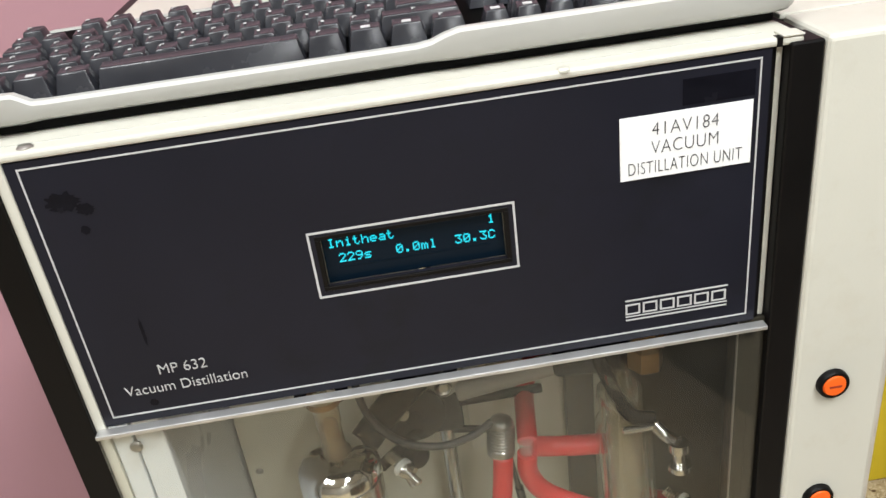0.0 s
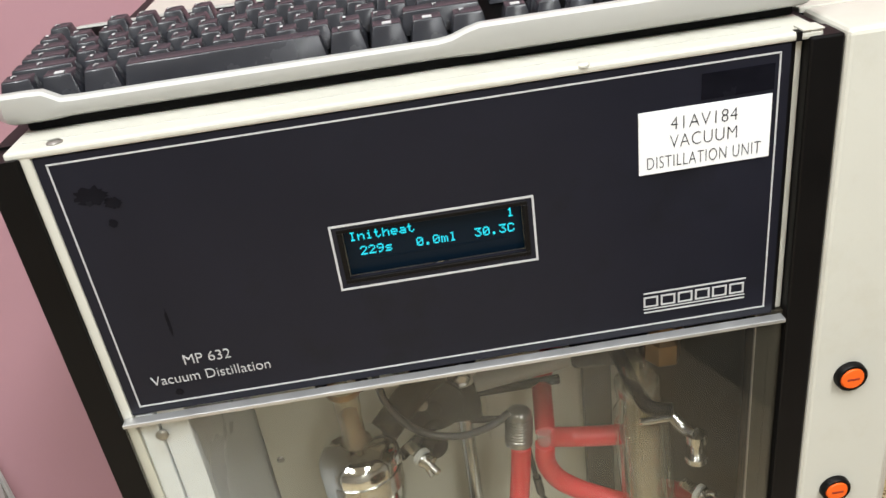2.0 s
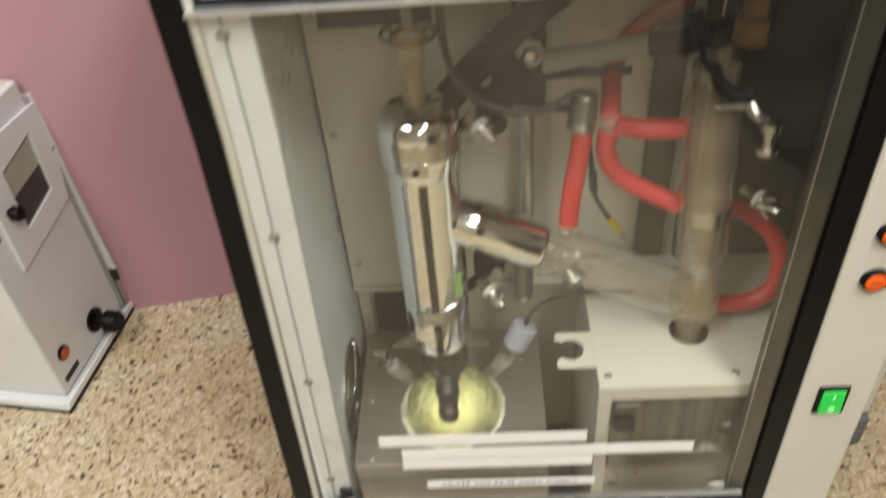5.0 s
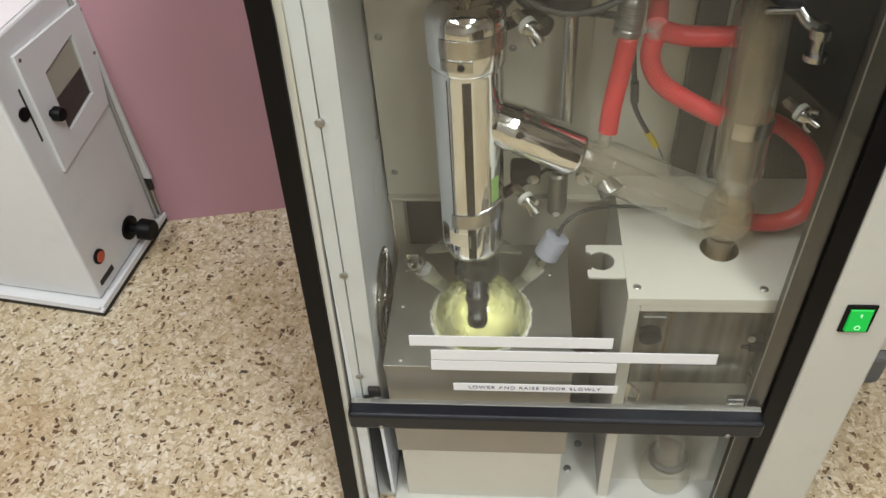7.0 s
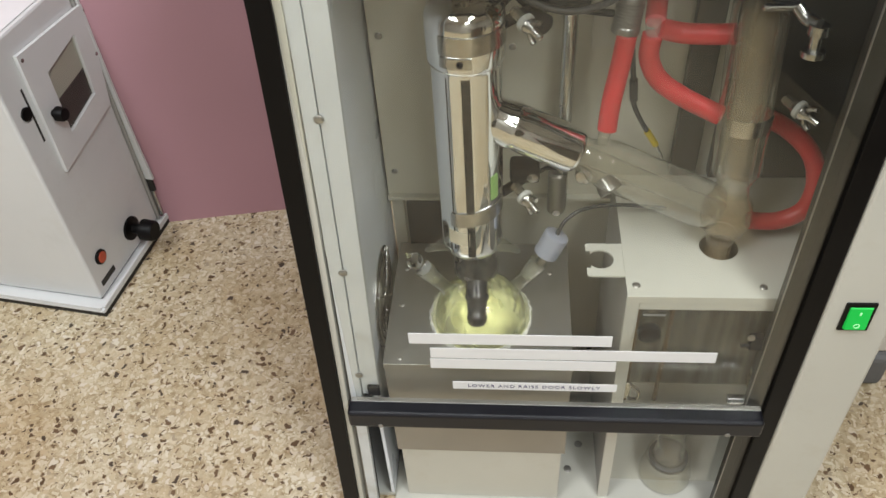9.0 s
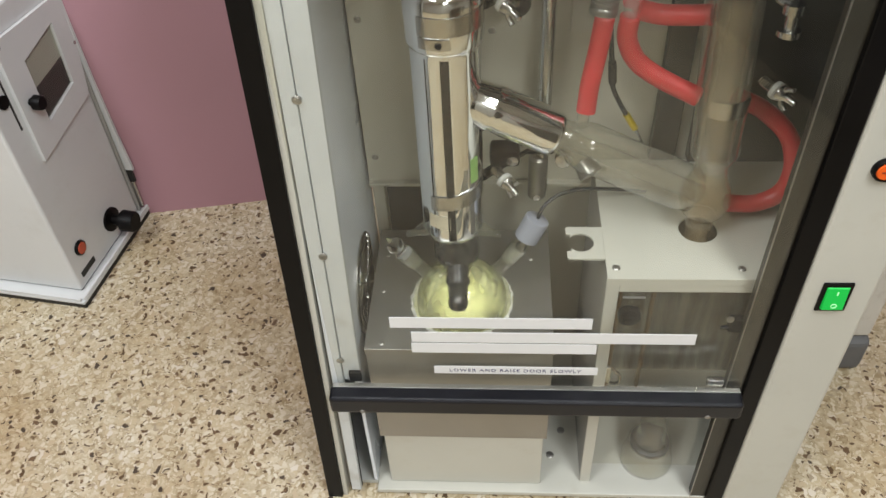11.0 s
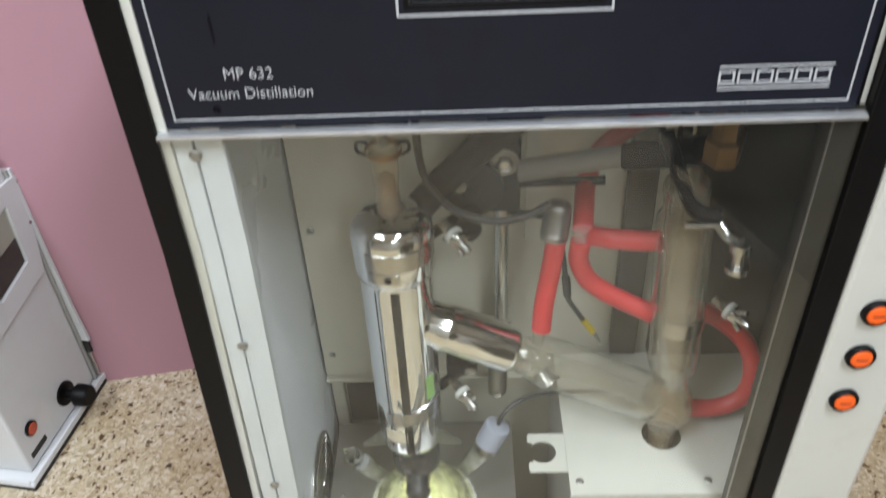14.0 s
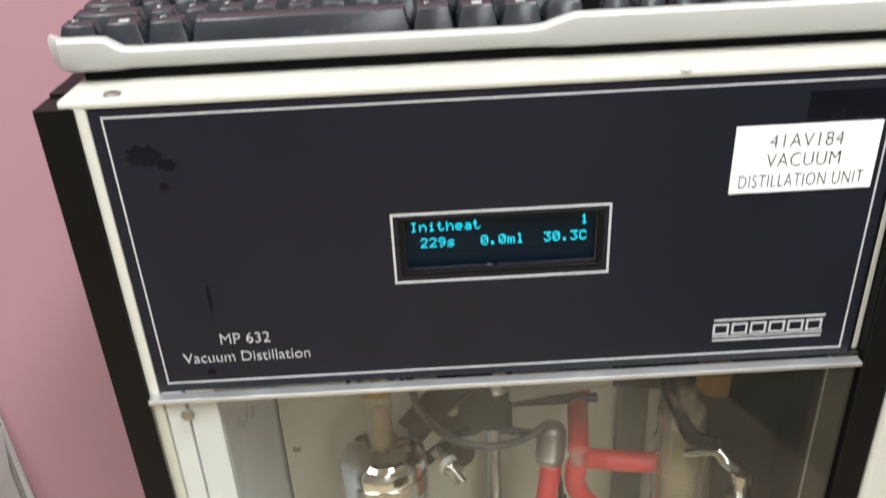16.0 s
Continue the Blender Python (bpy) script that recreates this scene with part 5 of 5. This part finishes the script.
red_hose([(0.0390, 0.0990, 0.5680), (0.0415, 0.1060, 0.5950), (0.0475, 0.1160, 0.6280), (0.0515, 0.1230, 0.6560)])
red_hose([(0.0790, 0.1200, 0.6640), (0.1000, 0.1230, 0.6570), (0.1200, 0.1170, 0.6590), (0.1430, 0.1080, 0.6640)])
red_hose([(0.0735, 0.1190, 0.6580), (0.0730, 0.1190, 0.6350), (0.0840, 0.1160, 0.6130), (0.1080, 0.1120, 0.5960), (0.1440, 0.1060, 0.5790)])
red_hose([(0.0750, 0.1210, 0.6700), (0.0780, 0.1420, 0.6780), (0.0850, 0.1800, 0.6860), (0.1000, 0.1980, 0.7060), (0.1330, 0.2000, 0.7340), (0.1600, 0.1950, 0.7600), (0.1750, 0.1950, 0.8200)])
red_hose([(0.1960, 0.1040, 0.4460), (0.2260, 0.1060, 0.4440), (0.2500, 0.1080, 0.4580), (0.2570, 0.1150, 0.4860), (0.2470, 0.1250, 0.5180), (0.2200, 0.1350, 0.5420), (0.1900, 0.1400, 0.5560)])
tee = part("tee_piece", lathe((0.0735, 0.1200, 0.6560), (0, 0, 1), [(0, 0.0060), (0.004, 0.0068), (0.014, 0.0068), (0.018, 0.0060)], 18), M_GLASS_MIST, None, smooth=40)
tagged(tee, "small clear glass tee joining red hoses", "fitting")
tip = part("metal_ferrule", lathe((0.0500, 0.1270, 0.6560), (0.12, 0.2, 1), [(0, 0.0128), (0.004, 0.0132)] + [(0.006 + 0.003 * k + e, 0.0130 - 0.0011 * (e > 0.001)) for k in range(8) for e in (0.0, 0.0012, 0.0018, 0.0028)] + [(0.033, 0.0115), (0.036, 0.009), (0.038, 0)], 26), M_DARK_STEEL, None, smooth=40)
tagged(tip, "dark ribbed metal ferrule over the end of red hose", "fitting")
tip = part("metal_ferrule", lathe((0.0420, 0.1120, 0.4960), (0.5, -0.6, -0.5), [(0, 0.010), (0.012, 0.0125), (0.016, 0.0128), (0.017, 0.0)], 26), M_DARK_STEEL, None, smooth=40)
tagged(tip, "knurled metal cap below the slanted glass tube", "fitting")


def cable(pts, r, label):
    return tagged(part("cable", hose(pts, r, 10, 8), M_RUBBER, None, smooth=60), label, "cable")


cable([(-0.0660, 0.130, 0.840), (-0.0690, 0.130, 0.770), (-0.0630, 0.128, 0.724), (-0.0400, 0.124, 0.693), (-0.0060, 0.122, 0.681), (0.0240, 0.124, 0.684), (0.0450, 0.130, 0.692)], 0.0036, "black cable hanging in a loop above the column")
probe = thing("thermocouple_probe", 0.108, 0.169, 0.48, "thin black probe cable with yellow sleeve and metal tip", "probe")
part("lead", hose([(0.0600, 0.138, 0.635), (0.0660, 0.142, 0.590), (0.0700, 0.150, 0.562), (0.0800, 0.160, 0.536), (0.0900, 0.166, 0.516)], 0.0026, 10), M_RUBBER, probe, smooth=60)
part("strain_relief", rod((0.0655, 0.1415, 0.596), (0.0690, 0.1480, 0.568), 0.0042), M_RUBBER, probe, smooth=40)
part("sleeve", rod((0.0895, 0.1655, 0.517), (0.1020, 0.1695, 0.495), 0.0036), M_YELLOW, probe, "mustard yellow sleeve", 40)
part("tip", rod((0.1018, 0.1695, 0.496), (0.1110, 0.1710, 0.476), 0.0017), M_STEEL, probe, smooth=40)

# ---- receiver box ----
rbox = thing("receiver_box", 0.18, 0.11, 0.014, "cream steel receiver box with glazed front inside the cabinet", "box")
part("top_sheet", plate_with_hole(0.0670, 0.2980, 0.0205, 0.212, 0.4180, 0.0025, 0.1690, 0.0930, 0.0205, 36), M_CREAM, rbox, "cream top sheet with round hole")
part("top_fold", box(0.0660, 0.2980, 0.0190, 0.0204, 0.4080, 0.4184, 0.0006), M_CREAM, rbox)
part("left_sheet", box(0.0672, 0.0692, 0.0235, 0.212, 0.0145, 0.4150), M_PLASTER, rbox)
part("rear_sheet", box(0.0694, 0.2978, 0.2100, 0.2118, 0.0145, 0.4150), M_STREAKED, rbox, "steel back with reflection streaks put in its colour")
part("front_stile", box(0.0665, 0.0800, 0.0195, 0.0230, 0.0145, 0.4078, 0.0008), M_CREAM, rbox)
part("front_rail", box(0.0802, 0.2970, 0.0195, 0.0230, 0.3980, 0.4078, 0.0008), M_CREAM, rbox)
win = part("front_pane", box(0.0802, 0.2970, 0.0205, 0.0222, 0.0600, 0.3978), M_PANE, rbox, "clear front pane")
win.visible_shadow = False
for x, y in ((0.0770, 0.0350), (0.2040, 0.0345), (0.0770, 0.195)):
    screw(rbox, (x, y, 0.4182), (0, 0, 1), 0.0042)
bm = bmesh.new()
pts = [(0.0668, 0.0960), (0.0300, 0.0960), (0.0280, 0.0940), (0.0280, 0.0850), (0.0330, 0.0850)]
for k in range(15):
    a = radians(140 - k * 20)
    pts.append((0.0430 + 0.0140 * math.cos(a), 0.0725 + 0.0140 * math.sin(a)))
pts += [(0.0330, 0.0595), (0.0280, 0.0595), (0.0280, 0.0500), (0.0300, 0.0480), (0.0668, 0.0480)]
top = [bm.verts.new((x, y, 0.4180)) for x, y in pts]
bot = [bm.verts.new((x, y, 0.4155)) for x, y in pts]
bm.faces.new(top)
bm.faces.new(bot[::-1])
for k in range(len(pts)):
    l = (k + 1) % len(pts)
    bm.faces.new((top[k], bot[k], bot[l], top[l]))
bmesh.ops.recalc_face_normals(bm, faces=bm.faces)
part("holder_lug", bm, M_CREAM, rbox, "cream lug with open round notch")
part("knob", lathe((0.0930, 0.0195, 0.3700), (0, -1, 0), [(0, 0.007), (0.003, 0.007), (0.004, 0.0125), (0.012, 0.0120), (0.0135, 0.010), (0.0135, 0)], 24), M_BLACK, rbox, "small black knob", 40)
part("knob_strip", box(0.0850, 0.1080, 0.0178, 0.0194, 0.3900, 0.3915), M_ALU, rbox)
catch = part("catch", box(0.198, 0.212, 0.009, 0.0192, 0.346, 0.366, 0.002), M_DARK_METAL, rbox, "small dark catch")
part("catch_pin", rod((0.190, 0.012, 0.352), (0.212, 0.012, 0.352), 0.0022, 10), M_DARK_METAL, catch)
part("catch_screw", lathe((0.197, 0.010, 0.368), (0, -1, 0), [(0, 0.004), (0.002, 0.004), (0.003, 0)], 12), M_DARK_STEEL, catch)
part("wall_clip", box(0.0695, 0.0950, 0.060, 0.064, 0.185, 0.215, 0.001), M_STEEL, rbox, "bent bright steel clip")
part("clip_hook", hose([(0.095, 0.060, 0.214), (0.104, 0.056, 0.205), (0.104, 0.056, 0.190), (0.095, 0.060, 0.184)], 0.0022, 8), M_STEEL, rbox, smooth=60)
for x in (0.116, 0.160):
    part("guide_rod", rod((x, 0.180, 0.0150), (x, 0.180, 0.4140), 0.0035), M_BRASS, rbox, smooth=40)

jar = thing("receiver_cylinder", 0.160, 0.058, 0.0145, "clear glass receiver with hollow stopper standing inside the box", "cylinder")
part("body", lathe((0.160, 0.058, 0.0146), (0, 0, 1), [(0, 0.0), (0.0, 0.0335), (0.003, 0.0352), (0.012, 0.0345), (0.024, 0.0300), (0.030, 0.0285), (0.040, 0.0280), (0.044, 0.0295), (0.046, 0.0285)], 44, False), M_GLASS, jar, "clear flared glass body", 50)
part("neck_ring", lathe((0.160, 0.058, 0.0520), (0, 0, 1), [(0, 0.0250), (0.001, 0.0262), (0.008, 0.0262), (0.009, 0.0250)], 40), M_RUBBER, jar, "dark ring inside the rim", 40)
part("stopper", lathe((0.160, 0.058, 0.0600), (0, 0, 1), [(0, 0.0205), (0.004, 0.0212), (0.006, 0.0190), (0.030, 0.0180), (0.044, 0.0165), (0.052, 0.0125), (0.056, 0.0060), (0.057, 0.0)], 36, False), M_GLASS, jar, "hollow clear glass stopper", 50)
part("stopper_rim", lathe((0.160, 0.058, 0.0612), (0, 0, 1), [(0, 0.0195), (0.0012, 0.0222), (0.0030, 0.0222), (0.0042, 0.0195)], 36, False), M_CLEAR, jar, smooth=50)

# ---- white analyser with windowed door beside the wall ----
AN = Matrix.Translation((-0.741, 0.339, 0)) @ Matrix.Rotation(radians(-8.8), 4, "Z")
an = new("bench_analyser")
an.matrix_basis = AN
PLACE[an] = AN
tagged(an, "white enamelled analyser with windowed door standing on shallow tray", "analyser")


def apart(name, bm, mat, label="", parent=None, smooth=None):
    """A part in the analyser's own frame."""
    for v in bm.verts:
        v.co = AN @ v.co
    return part(name, bm, mat, parent or an, label, smooth)


# Dark block puts the shadow under the raised tray into colour.
apart("tray_shade", box(-0.418, -0.002, -0.005, 0.248, 0.0, 0.0098), M_DARK, "black block for the shade under the tray")
apart("tray", box(-0.42, 0.0, -0.007, 0.250, 0.0100, 0.0165, 0.002), M_WHITE, "shallow white tray")
apart("tray_rim", box(-0.005, 0.0, -0.0015, 0.248, 0.0167, 0.0225, 0.002), M_WHITE)
apart("tray_rim", box(-0.42, -0.0055, -0.007, -0.002, 0.0167, 0.0225, 0.002), M_WHITE)
apart("case", box(-0.40, -0.014, 0.015, 0.2235, 0.0200, 0.500, 0.004), M_WHITE, "white enamelled case")
# Recessed dark strip stands in for the shadow between case and tray.
apart("dark_base", box(-0.395, -0.018, 0.020, 0.219, 0.0167, 0.0198), M_DARK, "dark strip for the shade between case and tray")
# Duller than the case: the recess's shade is in its colour.
apart("rear_case", box(-0.40, -0.0105, 0.2240, 0.2290, 0.0167, 0.470, 0.001), M_PLASTER, "beige rear recess with shade put in its colour")
apart("rear_sill", box(-0.10, -0.004, 0.2295, 0.236, 0.0230, 0.084, 0.002), M_STEEL)
apart("case_opening", box(-0.392, -0.022, 0.024, 0.216, 0.5002, 0.5007), M_INNER, "beige interior of the open top")


def slab(corners, x0, x1):
    """A flat many-cornered sheet on the analyser's side, corners as (y, z)."""
    bm = bmesh.new()
    a = [bm.verts.new((x0, y, z)) for y, z in corners]
    b = [bm.verts.new((x1, y, z)) for y, z in corners]
    bm.faces.new(a[::-1])
    bm.faces.new(b)
    n = len(corners)
    for k in range(n):
        bm.faces.new((a[k], a[(k + 1) % n], b[(k + 1) % n], b[k]))
    bmesh.ops.recalc_face_normals(bm, faces=bm.faces)
    return bm


bm = bmesh.new()
edge = [(-0.040, 0.112), (0.0040, 0.112), (-0.0010, 0.190), (-0.0050, 0.300), (-0.0080, 0.470), (-0.040, 0.470)]
ring = [[bm.verts.new((x, y, z)) for x, z in edge] for y in (0.2295, 0.2345)]
bm.faces.new(ring[0])
bm.faces.new(ring[1][::-1])
for k in range(6):
    bm.faces.new((ring[0][k], ring[1][k], ring[1][(k + 1) % 6], ring[0][(k + 1) % 6]))
bmesh.ops.recalc_face_normals(bm, faces=bm.faces)
apart("rear_flange", bm, M_WHITE, "pale tapering rear flange")
apart("rear_notch", box(-0.040, 0.0, 0.2295, 0.2340, 0.085, 0.111), M_DARK, "dark notch under the flange")
OUT = [(0.063, 0.265), (0.213, 0.287), (0.246, 0.456), (0.068, 0.466)]
WIN = [(0.107, 0.309), (0.189, 0.325), (0.195, 0.428), (0.111, 0.413)]
bm = bmesh.new()
ra = [[bm.verts.new((x, y, z)) for y, z in c] for x in (-0.0135, -0.0075) for c in (OUT, WIN)]
for k in range(4):
    l = (k + 1) % 4
    bm.faces.new((ra[2][k], ra[2][l], ra[3][l], ra[3][k]))
    bm.faces.new((ra[0][k], ra[0][l], ra[2][l], ra[2][k]))
    bm.faces.new((ra[1][k], ra[1][l], ra[3][l], ra[3][k]))
bmesh.ops.recalc_face_normals(bm, faces=bm.faces)
door = apart("door", bm, M_WHITE, "white hinged door with square window")
apart("door_window", slab(WIN, -0.0125, -0.0112), M_PANE, "", door)
# Pale plate paints the reflection on the window's upper half.
apart("painted_reflection", slab([(0.107, 0.362), (0.192, 0.371), (0.195, 0.428), (0.111, 0.413)], -0.0139, -0.0134), M_GREY_PAINT, "", door)
apart("chamber_base", slab([(0.107, 0.309), (0.189, 0.325), (0.192, 0.371), (0.107, 0.362)], -0.0139, -0.0134), M_DARK, "", door)
kn = [(0, 0.006), (0.006, 0.006), (0.007, 0.0115), (0.018, 0.0110), (0.020, 0.0095), (0.020, 0)]
apart("door_knob", lathe((-0.0075, 0.087, 0.358), (1, 0, 0), kn, 20), M_BLACK, "black door knob", door, 40)
apart("side_slit", slab([(0.052, 0.330), (0.056, 0.330), (0.058, 0.420), (0.054, 0.420)], -0.0142, -0.0136), M_DARK, "dark slit")
apart("lock", lathe((-0.0140, 0.044, 0.386), (1, 0, 0), [(0, 0.0105), (0.003, 0.0105), (0.0035, 0.007), (0.0035, 0)], 20), M_BLACK, "small black lock", None, 40)
apart("control_knob", lathe((-0.0140, 0.147, 0.066), (1, 0, 0), [(0, 0.022), (0.004, 0.022), (0.006, 0.009), (0.024, 0.009), (0.025, 0.0195), (0.046, 0.0185), (0.049, 0.016), (0.049, 0)], 28), M_BLACK, "large black control knob", None, 40)
lamp = apart("indicator", lathe((-0.0140, 0.052, 0.088), (1, 0, 0), [(0, 0.0135), (0.004, 0.013), (0.005, 0.011)], 24), M_BLACK, "black ringed indicator", None, 40)
apart("indicator_lens", lathe((-0.0120, 0.052, 0.088), (1, 0, 0), [(0, 0.0108), (0.004, 0.0100), (0.005, 0)], 24), M_REDLENS, "dull red lens", lamp, 40)
apart("slot", box(-0.0142, -0.0128, 0.030, 0.072, 0.0375, 0.0485, 0.0005), M_DARK, "dark slot")
for y, z in ((0.226, 0.375), (0.236, 0.446), (0.075, 0.456)):
    b = lathe((-0.0075, y, z), (1, 0, 0), [(0, 0.003), (0.001, 0.003), (0.0015, 0)], 12)
    apart("screw", b, M_STEEL, "", door)
note = apart("chart", box(-0.20, -0.02, 0.03, 0.20, 0.5010, 0.5016), M_PAPER, "white chart sheet with coloured dots")
for i in range(4):
    for j in range(3):
        apart("dot", lathe((-0.075 - 0.016 * j, 0.145 + 0.018 * i, 0.5016), (0, 0, 1), [(0, 0.006), (0.0004, 0.006)], 14), M_YELLOW if (i + j) % 3 else M_GREENDOT, "", note)

# ---- things beside the cabinet ----
case = thing("white_case", 0.45, 0.36, 0, "worn cream metal case with grey rubber foot standing behind cabinet", "case")
part("body", box(0.345, 0.497, 0.230, 0.480, 0.070, 0.80, 0.008, 3), M_WORN, case, "scuffed cream metal body")
part("foot", box(0.440, 0.500, 0.222, 0.300, 0.0, 0.0695, 0.012, 3), M_GREYFOOT, case, "grey rubber foot")
part("foot", box(0.350, 0.400, 0.400, 0.470, 0.0, 0.0695, 0.010, 3), M_GREYFOOT, case, "grey rubber foot")
ybox = thing("yellow_box", 0.80, 0.66, 0, "bright yellow plastic box on the floor", "box")
part("body", box(0.70, 0.90, 0.60, 0.74, 0.0, 0.28, 0.008, 3), M_YELLOW, ybox)
part("lid", box(0.695, 0.905, 0.595, 0.745, 0.2805, 0.300, 0.006, 3), M_YELLOW, ybox)
# Unseen block, added to give the sash its dark reflection; cupboard form assumed.
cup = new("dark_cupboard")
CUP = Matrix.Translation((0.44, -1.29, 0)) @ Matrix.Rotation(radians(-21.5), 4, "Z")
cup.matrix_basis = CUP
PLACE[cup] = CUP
tagged(cup, "unseen low dark cupboard added for the reflection in the glass door", "cupboard")
for name, bm in (("dark_base", box(0.02, 0.44, 0.02, 0.68, 0.0, 0.07)), ("body", box(0.0, 0.45, 0.0, 0.70, 0.0705, 0.70, 0.004)), ("door", box(-0.016, -0.001, 0.005, 0.348, 0.085, 0.69, 0.002)),
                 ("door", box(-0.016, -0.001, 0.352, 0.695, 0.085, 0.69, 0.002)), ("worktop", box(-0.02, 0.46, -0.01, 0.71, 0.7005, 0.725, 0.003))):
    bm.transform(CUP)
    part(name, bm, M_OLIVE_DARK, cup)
